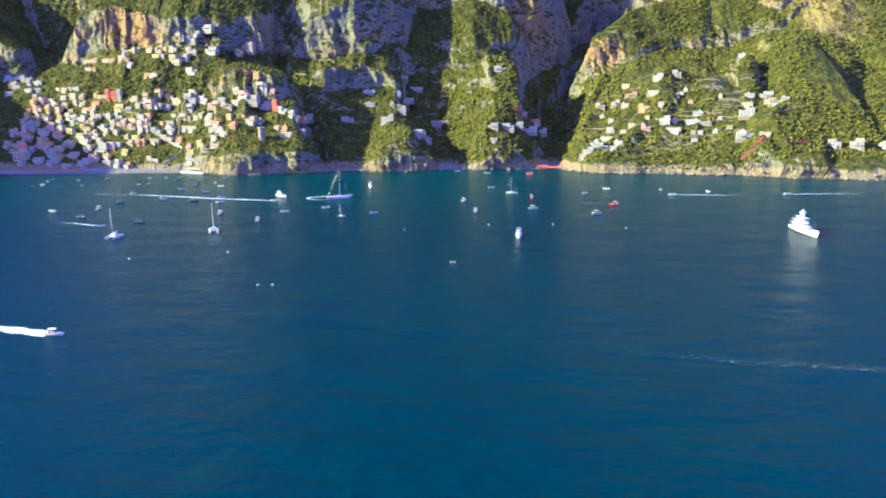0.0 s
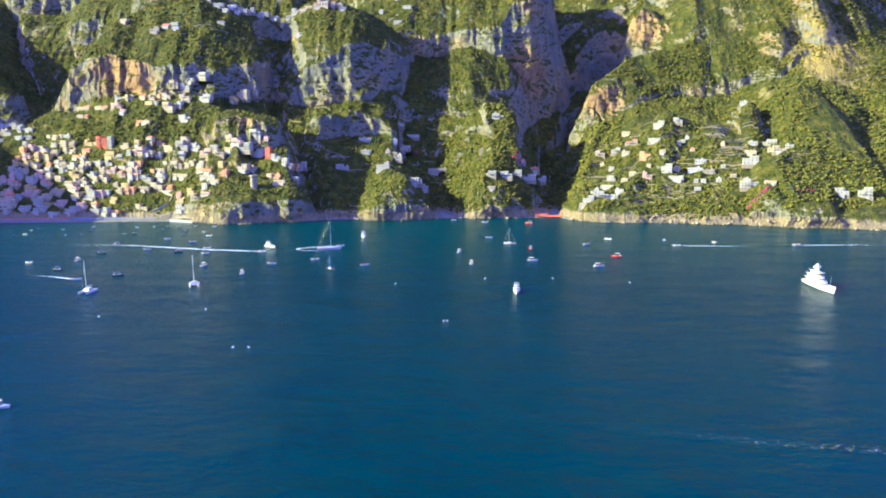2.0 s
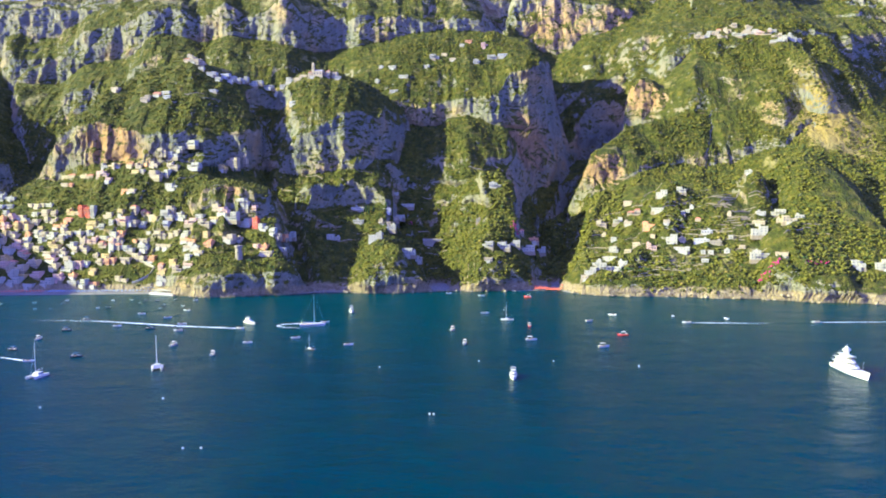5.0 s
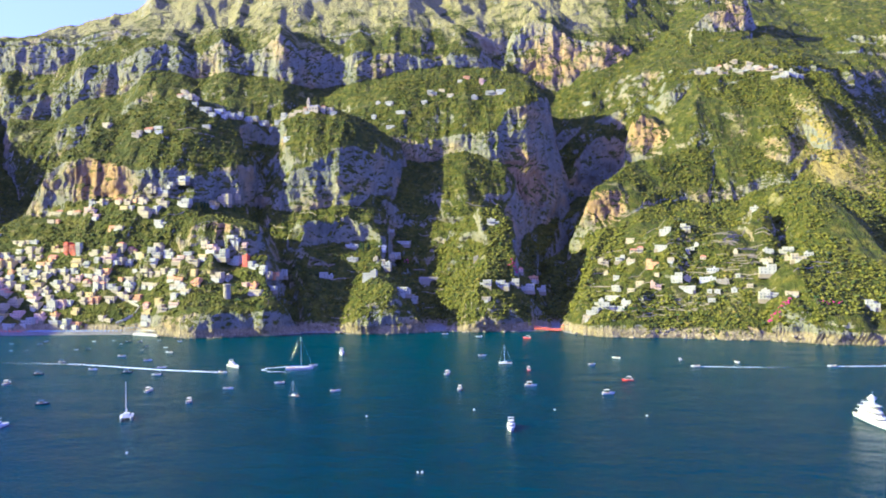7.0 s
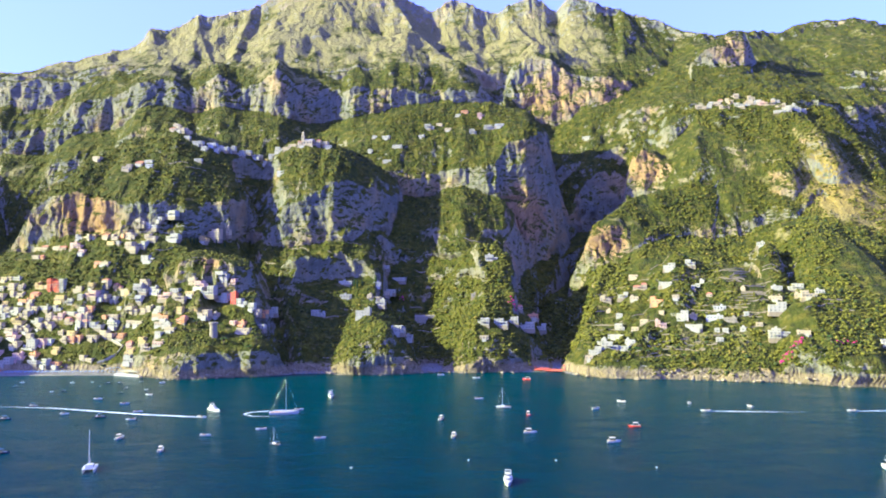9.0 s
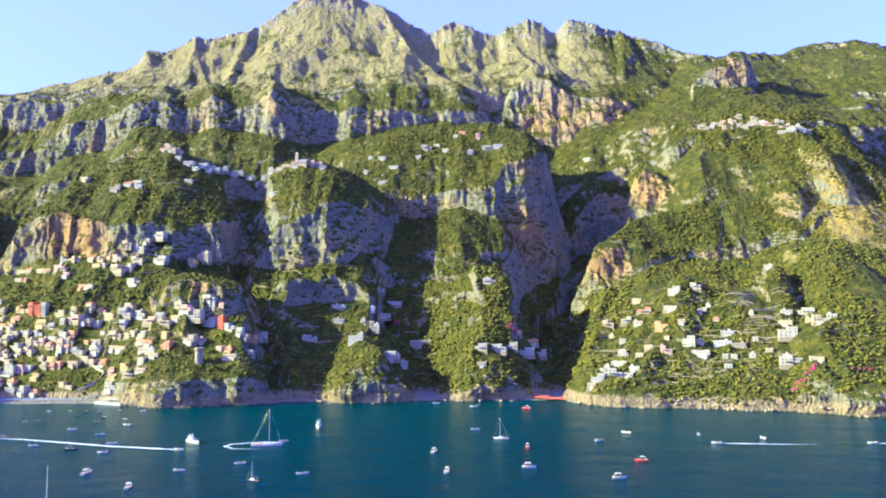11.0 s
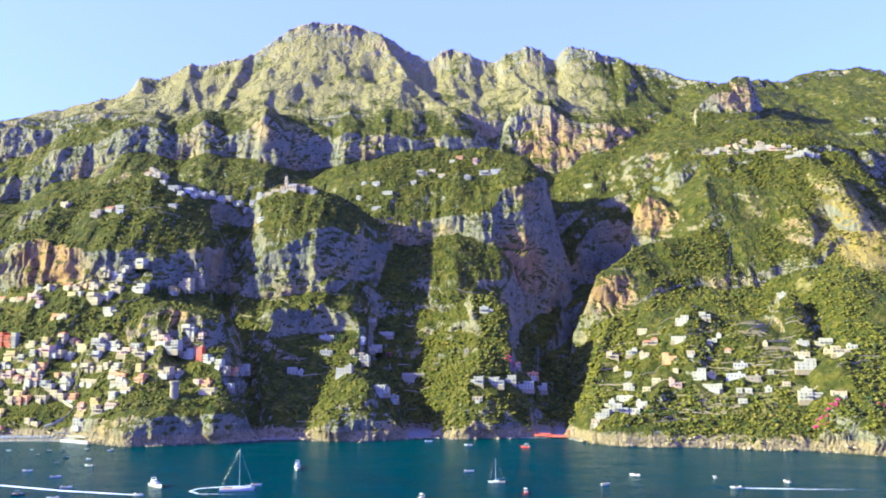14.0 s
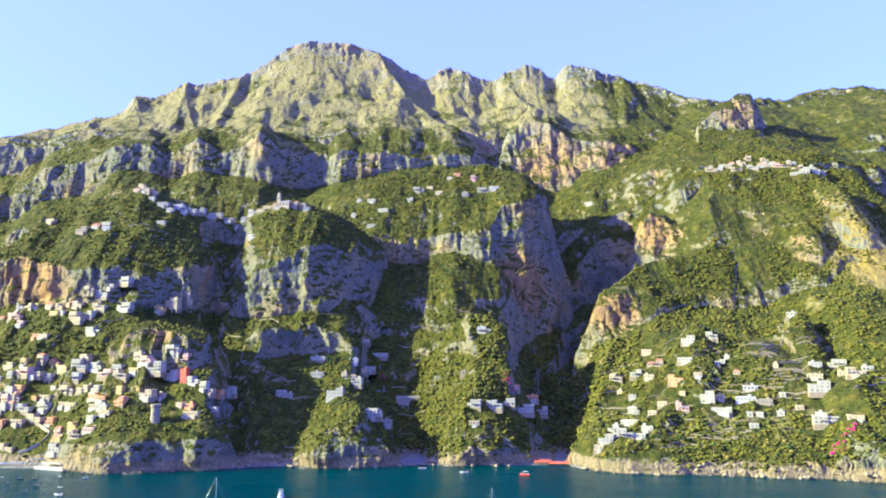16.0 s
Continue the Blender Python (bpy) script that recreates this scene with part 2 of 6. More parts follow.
# ---- the relief: hills (slope of the apron and its reach, slope of the back, roundness of the top; lines of the crest, the cliff's rim and the cliff's foot) ----
HILLS = {
    "left_hill": (1.0, 60, 0.75, 1.25,
        [(-541, 1075, 200), (-525, 1085, 224), (-504, 1105, 250), (-478, 1120, 275), (-450, 1135, 295), (-418, 1145, 307), (-379, 1150, 324), (-346, 1155, 303), (-313, 1160, 295), (-288, 1165, 287), (-266, 1175, 276)],
        [(-536, 1068, 195), (-509, 1062, 211), (-468, 1050, 212), (-429, 1042, 204), (-393, 1038, 198), (-359, 1036, 194), (-322, 1036, 191), (-295, 1042, 195), (-271, 1056, 201), (-260, 1092, 211), (-252, 1135, 227)],
        [(-524, 1056, 148), (-497, 1050, 157), (-456, 1038, 159), (-419, 1030, 157), (-384, 1026, 155), (-352, 1026, 158), (-316, 1026, 154), (-289, 1030, 151), (-264, 1043, 145), (-252, 1077, 144), (-245, 1122, 167)]),
    "church_hill": (0.9, 60, 0.8, 1.35,
        [(-262, 1112, 224), (-252, 1150, 271), (-223, 1155, 287), (-191, 1160, 298), (-157, 1165, 298), (-127, 1170, 287), (-101, 1175, 274), (-82, 1180, 261), (-60, 1190, 243)],
        [(-255, 1095, 200), (-226, 1075, 191), (-196, 1066, 197), (-167, 1068, 214), (-138, 1075, 225), (-112, 1085, 229), (-90, 1100, 228), (-76, 1128, 221), (-58, 1165, 222)],
        [(-250, 1085, 147), (-221, 1064, 146), (-191, 1052, 143), (-160, 1048, 145), (-131, 1048, 148), (-106, 1054, 148), (-85, 1072, 162), (-73, 1108, 169), (-56, 1150, 168)]),
    "middle_hill": (0.8, 45, 0.8, 1.3,
        [(-154, 1250, 294), (-122, 1285, 329), (-89, 1300, 356), (-42, 1310, 375), (43, 1320, 393), (87, 1320, 388), (112, 1318, 382), (140, 1315, 374), (160, 1300, 352), (177, 1270, 323), (185, 1240, 271)],
        [(-151, 1235, 275), (-111, 1215, 269), (-76, 1195, 258), (-33, 1190, 258), (41, 1188, 259), (80, 1185, 262), (103, 1200, 298), (129, 1205, 304), (151, 1222, 313), (174, 1248, 306), (184, 1232, 261)],
        [(-149, 1228, 255), (-110, 1208, 248), (-75, 1186, 233), (-32, 1178, 223), (41, 1174, 219), (78, 1165, 206), (98, 1157, 149), (120, 1152, 119), (138, 1152, 108), (158, 1168, 112), (174, 1195, 124)]),
    "bench": (0.75, 40, 0.6, 1.2,
        [(-47, 1130, 166), (-26, 1145, 201), (3, 1165, 228), (33, 1172, 230), (63, 1172, 222), (93, 1165, 206), (111, 1155, 178)],
        [(-46, 1122, 159), (-23, 1108, 159), (5, 1098, 162), (33, 1096, 167), (61, 1100, 163), (89, 1110, 161), (110, 1140, 159)],
        [(-44, 1110, 116), (-23, 1096, 116), (5, 1088, 122), (33, 1086, 135), (60, 1090, 135), (88, 1100, 129), (108, 1126, 115)]),
    "rock_rib": (0.9, 25, 0.9, 1.2,
        [(-96, 1085, 151), (-71, 1092, 164), (-48, 1092, 144)],
        [(-95, 1082, 149), (-70, 1084, 159), (-48, 1088, 141)],
        [(-94, 1074, 136), (-68, 1070, 115), (-46, 1072, 109)]),
    "pine_crag": (0.8, 30, 0.6, 1.2,
        [(-193, 1012, 121), (-181, 1018, 133), (-162, 1018, 134), (-143, 1018, 129), (-127, 1018, 114)],
        [(-191, 1006, 118), (-177, 1002, 127), (-158, 1000, 126), (-140, 1004, 123), (-126, 1012, 110)],
        [(-187, 994, 79), (-171, 987, 80), (-153, 985, 85), (-136, 991, 87), (-123, 1002, 90)]),
    "town_cliff": (0.9, 30, 0.4, 1.2,
        [(-317, 968, 115), (-307, 980, 130), (-289, 988, 135), (-265, 988, 132), (-239, 985, 128), (-218, 985, 122), (-202, 980, 107)],
        [(-314, 962, 112), (-298, 960, 123), (-276, 957, 126), (-252, 956, 125), (-229, 958, 121), (-210, 963, 114), (-199, 972, 103)],
        [(-309, 953, 97), (-292, 950, 97), (-270, 946, 106), (-243, 940, 78), (-221, 942, 75), (-203, 948, 72), (-194, 960, 68)]),
    "knoll": (0.95, 60, 0.9, 1.3,
        [(-6, 985, 72), (5, 1010, 105), (27, 1025, 128), (46, 1030, 140), (65, 1030, 139), (84, 1025, 129), (101, 1015, 107), (116, 990, 77), (126, 950, 48)],
        [(-6, 980, 69), (7, 965, 73), (27, 940, 65), (44, 925, 58), (60, 925, 58), (76, 925, 58), (93, 925, 58), (110, 930, 52), (124, 935, 39)],
        [(-5, 970, 47), (7, 957, 56), (27, 935, 57), (44, 918, 50), (60, 917, 47), (76, 918, 50), (92, 920, 51), (109, 924, 44), (122, 928, 30)]),
    "gorge_wall": (0.65, 50, 0.3, 1.1,
        [(171, 1338, 259), (214, 1352, 290), (265, 1420, 365), (305, 1425, 371), (336, 1430, 381), (365, 1430, 391), (405, 1430, 401)],
        [(170, 1332, 254), (212, 1342, 284), (248, 1342, 288), (284, 1336, 306), (309, 1330, 311), (334, 1325, 316), (369, 1320, 328)],
        [(168, 1320, 214), (208, 1325, 214), (242, 1322, 215), (276, 1316, 217), (301, 1310, 225), (324, 1298, 232), (357, 1293, 253)]),
    "east_pillar": (1.3, 15, 0.5, 1.2,
        [(292, 1242, 260), (306, 1252, 287), (324, 1257, 303), (345, 1257, 298), (361, 1245, 277), (365, 1228, 249)],
        [(291, 1240, 258), (303, 1241, 283), (319, 1239, 297), (338, 1236, 282), (354, 1226, 267), (363, 1222, 245)],
        [(287, 1229, 224), (295, 1222, 215), (309, 1215, 214), (327, 1210, 221), (345, 1204, 224), (357, 1208, 224)]),
    "high_hill": (0.95, 70, 0.55, 1.15,
        [(355, 1332, 335), (389, 1350, 381), (453, 1370, 414), (510, 1392, 449), (559, 1397, 449), (593, 1372, 432), (608, 1332, 400), (642, 1302, 366), (677, 1270, 316), (714, 1230, 265), (762, 1150, 191)],
        [(353, 1326, 331), (370, 1290, 346), (422, 1290, 365), (465, 1290, 368), (505, 1285, 363), (541, 1270, 357), (568, 1258, 351), (611, 1250, 328), (648, 1225, 289), (685, 1190, 243), (737, 1120, 178)],
        [(350, 1318, 319), (361, 1270, 298), (420, 1286, 359), (463, 1286, 361), (503, 1281, 357), (538, 1266, 352), (565, 1254, 347), (608, 1245, 321), (645, 1220, 283), (682, 1186, 238), (734, 1116, 174)]),
    "east_spur": (0.58, 320, 0.5, 1.1,
        [(201, 1085, 142), (212, 1096, 162), (229, 1106, 177), (254, 1122, 194), (289, 1142, 215), (332, 1162, 226), (377, 1182, 244), (426, 1206, 267)],
        [(200, 1083, 140), (210, 1085, 158), (224, 1085, 167), (245, 1088, 170), (267, 1070, 146), (309, 1096, 172), (345, 1101, 175), (380, 1101, 172)],
        [(197, 1071, 103), (204, 1067, 103), (217, 1064, 112), (238, 1066, 123), (264, 1063, 136), (305, 1086, 151), (341, 1092, 157), (374, 1089, 150)]),
    "east_ridge": (0.58, 320, 0.5, 1.1,
        [(426, 1206, 267), (475, 1226, 286), (518, 1231, 291), (558, 1231, 295), (601, 1236, 300), (645, 1221, 280), (686, 1201, 252), (749, 1150, 203)],
        [(380, 1101, 172), (416, 1106, 175), (460, 1121, 198), (487, 1106, 189), (537, 1131, 220), (553, 1081, 187), (587, 1061, 170), (651, 1030, 138)],
        [(374, 1089, 150), (410, 1095, 154), (452, 1109, 172), (483, 1100, 178), (534, 1126, 209), (549, 1076, 178), (583, 1056, 164), (647, 1026, 135)]),
    "crag": (0.75, 25, 0.6, 1.3,
        [(472, 1452, 492), (506, 1462, 529), (547, 1472, 556), (574, 1472, 555), (590, 1472, 527)],
        [(470, 1449, 488), (502, 1453, 517), (540, 1456, 532), (567, 1459, 539), (588, 1467, 520)],
        [(468, 1444, 479), (495, 1440, 478), (529, 1437, 476), (556, 1440, 481), (580, 1455, 488)]),
    "east_cliffs": (0.7, 60, 0.2, 1.0,
        [(122, 1502, 467), (147, 1532, 523), (187, 1552, 551), (232, 1562, 549), (268, 1552, 528), (304, 1542, 513), (341, 1542, 509), (373, 1542, 501), (407, 1532, 487), (450, 1502, 461)],
        [(122, 1499, 463), (145, 1513, 506), (183, 1516, 528), (222, 1501, 501), (257, 1491, 481), (291, 1486, 474), (327, 1486, 476), (358, 1486, 468), (391, 1481, 445), (439, 1471, 437)],
        [(121, 1490, 444), (141, 1485, 426), (174, 1468, 382), (213, 1458, 373), (247, 1454, 383), (284, 1458, 409), (318, 1455, 408), (351, 1465, 425), (387, 1467, 421), (437, 1466, 429)]),
    "cliff_band_west": (0.7, 60, 0.1, 1.0,
        [(-864, 1490, 429), (-781, 1490, 439), (-709, 1490, 468), (-652, 1500, 489), (-579, 1500, 502), (-526, 1500, 512), (-494, 1500, 501)],
        [(-826, 1440, 385), (-745, 1440, 384), (-679, 1442, 430), (-619, 1442, 435), (-545, 1432, 462), (-494, 1430, 463), (-467, 1438, 452)],
        [(-808, 1420, 330), (-725, 1415, 324), (-659, 1416, 358), (-601, 1416, 362), (-532, 1412, 404), (-481, 1408, 399), (-455, 1415, 395)]),
    "cliff_band": (0.7, 60, 0.1, 1.0,
        [(-494, 1500, 501), (-441, 1500, 519), (-399, 1500, 508), (-356, 1500, 510), (-319, 1500, 519), (-283, 1505, 502), (-237, 1515, 494), (-205, 1515, 488), (-172, 1505, 499), (-135, 1505, 496), (-93, 1505, 509)],
        [(-467, 1438, 452), (-413, 1426, 475), (-377, 1440, 450), (-334, 1432, 447), (-297, 1422, 479), (-267, 1442, 455), (-225, 1462, 436), (-194, 1460, 430), (-159, 1428, 446), (-125, 1434, 444), (-86, 1440, 449)],
        [(-455, 1415, 395), (-402, 1404, 400), (-368, 1420, 400), (-326, 1412, 391), (-287, 1396, 377), (-259, 1416, 378), (-220, 1440, 377), (-190, 1440, 379), (-155, 1406, 375), (-122, 1414, 390), (-84, 1424, 402)]),
    "cliff_band_east": (0.7, 60, 0.1, 1.0,
        [(-93, 1505, 509), (-29, 1505, 515), (34, 1505, 512), (67, 1500, 475)],
        [(-86, 1440, 449), (-27, 1450, 443), (34, 1450, 446), (66, 1460, 441)],
        [(-84, 1424, 402), (-26, 1440, 416), (33, 1440, 421), (65, 1450, 417)]),
    "massif": (0.7, 5, 0.7, 0.72,
        [(-1381, 1640, 518), (-1091, 1650, 530), (-940, 1690, 554), (-824, 1700, 572), (-751, 1710, 604), (-688, 1720, 631), (-657, 1730, 660), (-565, 1750, 693), (-443, 1770, 719), (-395, 1780, 755), (-359, 1788, 784), (-320, 1790, 805), (-287, 1790, 812), (-241, 1790, 806), (-175, 1790, 794), (-135, 1785, 772), (-95, 1780, 747), (-24, 1775, 716)],
        [(-1244, 1505, 462), (-640, 1505, 509), (-358, 1505, 505), (-225, 1505, 504), (-72, 1505, 502), (-14, 1505, 502)],
        [(-1237, 1500, 452), (-637, 1500, 498), (-356, 1500, 495), (-224, 1500, 494), (-71, 1500, 492), (-13, 1500, 491)]),
    "teeth": (0.7, 5, 0.7, 0.72,
        [(-24, 1775, 716), (2, 1768, 728), (28, 1765, 745), (73, 1762, 735), (98, 1765, 710), (137, 1765, 703), (155, 1755, 718), (200, 1752, 725), (237, 1750, 713), (267, 1745, 687), (285, 1735, 711), (303, 1730, 719), (357, 1722, 702), (404, 1715, 682), (460, 1700, 655), (513, 1680, 623), (561, 1650, 604), (615, 1640, 597)],
        [(-15, 1540, 513), (88, 1540, 512), (206, 1540, 510), (314, 1540, 509), (517, 1540, 498), (570, 1540, 497)],
        [(-15, 1532, 501), (87, 1532, 500), (205, 1532, 499), (312, 1532, 498), (513, 1532, 487), (566, 1532, 486)]),
}
# sharp ribs that run down from the summits
RIBS = {
    "rib_peak": [(-312, 1785, 777), (-304, 1735, 721), (-246, 1660, 631), (-225, 1600, 564), (-223, 1550, 520)],
    "rib_saddle": [(-132, 1780, 772), (-101, 1730, 707), (-59, 1660, 632), (-25, 1600, 581), (34, 1510, 514)],
    "rib_middle": [(-101, 1730, 707), (-125, 1650, 617), (-158, 1530, 509), (-161, 1440, 454)],
    "rib_tower": [(-334, 1770, 752), (-372, 1700, 669), (-346, 1580, 564), (-304, 1440, 489)],
    "rib_west": [(-442, 1765, 719), (-444, 1690, 644), (-418, 1540, 540)],
    "rib_shoulder": [(-565, 1750, 693), (-528, 1680, 622), (-422, 1450, 489)],
    "rib_low": [(-667, 1725, 653), (-573, 1600, 557), (-497, 1440, 472)],
    "rib_foot": [(-751, 1710, 605), (-683, 1560, 513), (-624, 1450, 447)],
    "rib_green": [(404, 1715, 682), (384, 1620, 590), (365, 1530, 501)],
}
# lesser spurs (slope of the foot and its reach; x, y, z of the crest, distance and drop to the cliff's rim, height of the cliff)
SPURS = {
    "forest_mound": (1.0, 120, [
        (-93, 905, 57, 24, 10, 8), (-64, 900, 55, 26, 10, 10), (-35, 895, 33, 24, 10, 10),
    ]),
    "west_slope": (0.9, 250, [
        (-1043, 1250, 375, 20, 10, 30), (-801, 1150, 284, 20, 10, 30), (-639, 1080, 167, 15, 8, 30),
    ]),
    "villa_spur": (0.8, 120, [
        (292, 990, 132, 12, 6, 6), (265, 930, 80, 14, 6, 6), (226, 890, 49, 14, 8, 8), (182, 868, 29, 14, 8, 8),
    ]),
    "gorge_shoulder": (0.95, 100, [
        (222, 1050, 114, 16, 8, 10), (188, 1005, 82, 16, 8, 6), (167, 950, 50, 14, 8, 6), (159, 905, 25, 14, 8, 6),
    ]),
    "east_villas": (0.8, 120, [
        (395, 985, 135, 12, 6, 14), (382, 930, 88, 14, 6, 6), (367, 880, 49, 14, 8, 8),
    ]),
    "far_east": (0.6, 350, [
        (550, 1640, 597, 0, 0, 0), (791, 1800, 663, 20, 8, 0), (896, 1850, 706, 30, 8, 0), (964, 1850, 712, 30, 8, 0),
        (1067, 1850, 687, 20, 8, 0), (1242, 1850, 657, 20, 8, 0), (1568, 1850, 592, 20, 8, 0),
    ]),
    "villa_scar": (0.8, 60, [
        (257, 908, 53, 9, 4, 20), (289, 908, 51, 9, 3, 24), (331, 910, 54, 8, 4, 18),
    ]),
    "east_scar": (0.8, 60, [
        (409, 1010, 128, 8, 3, 20), (439, 1012, 130, 8, 3, 20),
    ]),
    # unseen headland, added and sized to cast shade over the low harbour
    "west_head": (1.0, 250, [
        (-1000, 1010, 262, 20, 10, 30), (-930, 900, 234, 20, 10, 40), (-905, 810, 214, 15, 8, 60),
    ]),
}
# how ragged the flanks of a spur are
WILD = {"gorge_shoulder": 0.4, "villa_spur": 0.5, "east_villas": 0.5, "forest_mound": 0.3}
# ravines cut into the slopes: half width of the floor, steepness and width of the walls, floor line
RAVINES = {
    "great_gorge": (9, 7.0, 140, [(154, 1025, 39), (166, 1080, 62), (194, 1180, 120), (222, 1270, 174)]),
    "gorge_bowl": (34, 5.0, 140, [(215, 1190, 120), (252, 1262, 165)]),
    "gorge_mouth": (10, 1.4, 40, [(128, 880, -1), (136, 930, 3), (149, 1000, 28), (155, 1030, 42)]),
    "west_gully": (4, 1.7, 26, [(-157, 890, 1), (-171, 925, 25), (-195, 985, 75), (-226, 1050, 135), (-255, 1120, 197)]),
    "middle_gully": (11, 1.3, 60, [(-1, 884, 0), (-4, 920, 3), (-10, 965, 20), (-22, 1010, 47)]),
    "cove_gully": (8, 0.8, 60, [(-115, 888, 4), (-117, 925, 24), (-112, 960, 51)]),
}
# the shore line: x, y, height of the sea cliff, slope behind it, width of the beach
SHORE = [
    # the first shore points carry the added, unseen western headland
    (-1500, 640, 20, 0.6, 0), (-980, 580, 30, 0.9, 0), (-850, 610, 30, 0.8, 0), (-690, 884, 4, 0.6, 12), (-536, 872, 2, 0.95, 26), (-400, 874, 2, 1.18, 24), (-345, 875, 6, 1.12, 14), (-305, 866, 14, 0.95, 4), (-268, 846, 20, 0.72, 0),
    (-210, 853, 24, 0.72, 0), (-168, 855, 22, 0.8, 0), (-160, 878, 3, 0.6, 12), (-110, 882, 3, 0.6, 10), (-85, 868, 14, 0.7, 0), (-55, 867, 14, 0.6, 0),
    (-8, 878, 8, 0.3, 0),
]
SHORE += [
    (20, 892, 2, 0.35, 8), (36, 874, 14, 0.6, 0), (80, 884, 8, 0.5, 0), (98, 884, 2, 0.2, 8), (138, 878, 2, 0.15, 16),
    (150, 845, 10, 0.5, 0), (204, 834, 8, 0.55, 0), (256, 822, 8, 0.55, 0), (304, 812, 10, 0.6, 0), (345, 802, 11, 0.6, 0), (380, 782, 9, 0.5, 0), (430, 760, 8, 0.45, 0), (900, 740, 8, 0.7, 0), (1500, 740, 8, 0.7, 0),
]


def along(x, y, p, q):
    """How far along the line from p to q the nearest place lies, and the distance to it."""
    ax, ay = q[0] - p[0], q[1] - p[1]
    u = np.clip(((x - p[0]) * ax + (y - p[1]) * ay) / (ax * ax + ay * ay), 0, 1)
    return u, np.hypot(x - p[0] - u * ax, y - p[1] - u * ay)


BAY = (36.0, 227.0)
# hills whose cliffs are broken by green slopes, from this x on
BROKEN = {"east_spur": 290, "east_ridge": 290, "high_hill": 420, "bench": -900}


def hill(x, y, name, apron, reach, back, power, crest, rim, foot):
    """A hill that faces the bay: an apron up to the foot of its cliff, the cliff, and a rounded top that falls away behind the crest."""
    calm = {"massif": 0.45, "teeth": 0.8, "crag": 0.35}.get(name, 1.0)
    wx = x + calm * (11 * fbm(x + 50, y + 9, 60, 3) + 5 * fbm(x + 3, y + 81, 17, 2))
    wy = y + calm * (15 * fbm(x + 8, y * 0.6, 55, 3) + 9 * fbm(x + 33, y * 0.3 + 5, 16, 3, True))
    u = (wx - BAY[0]) / (wy - BAY[1])
    lines, side = [], 0.0
    for row in (crest, rim, foot):
        p = np.array(row, float)
        b = (p[:, 0] - BAY[0]) / (p[:, 1] - BAY[1])
        lines.append((np.interp(u, b, p[:, 1]), np.interp(u, b, p[:, 2])))
        side = side + np.maximum(np.maximum(b[0] - u, u - b[-1]), 0) * (wy - BAY[1]) / 3
    (yc, zc), (yr, zr), (yf, zf) = lines
    if name in BROKEN:
        yf = yf - 34 * np.clip(0.35 + 2.6 * fbm(x + 21, y * 0.5 + 60, 80, 3), 0, 1) * np.clip((x - BROKEN[name]) / 40, 0, 1)
    t = np.clip((wy - yf) / (yr - yf), 0, 1)
    z = zf + (zr - zf) * t - apron * np.maximum(yf - wy, 0) - ((4.0 if name in ("massif", "teeth") else 1.25) - apron) * np.maximum(yf - wy - reach, 0)
    t = np.clip((wy - yr) / np.maximum(yc - yr, 2), 0, 1)
    z = z + (zc - zr) * (1 - (1 - t) ** power) - back * np.maximum(wy - yc, 0)
    return z - 2.2 * side - 1.0 * np.minimum(side, 12)


def ribs(x, y):
    """Sharp ridges with steep flanks on the upper slopes."""
    best = np.full(x.shape, -1e9)
    rough = 20 * fbm(x + 70, y + 15, 48, 4)
    for nodes in RIBS.values():
        for p, q in zip(nodes[:-1], nodes[1:]):
            u, d = along(x, y, p, q)
            d = np.maximum(d + 0.7 * rough, 0)
            best = np.maximum(best, p[2] + u * (q[2] - p[2]) - 3 - 0.85 * d - 0.35 * np.clip(d - 12, 0, 30))
    return best


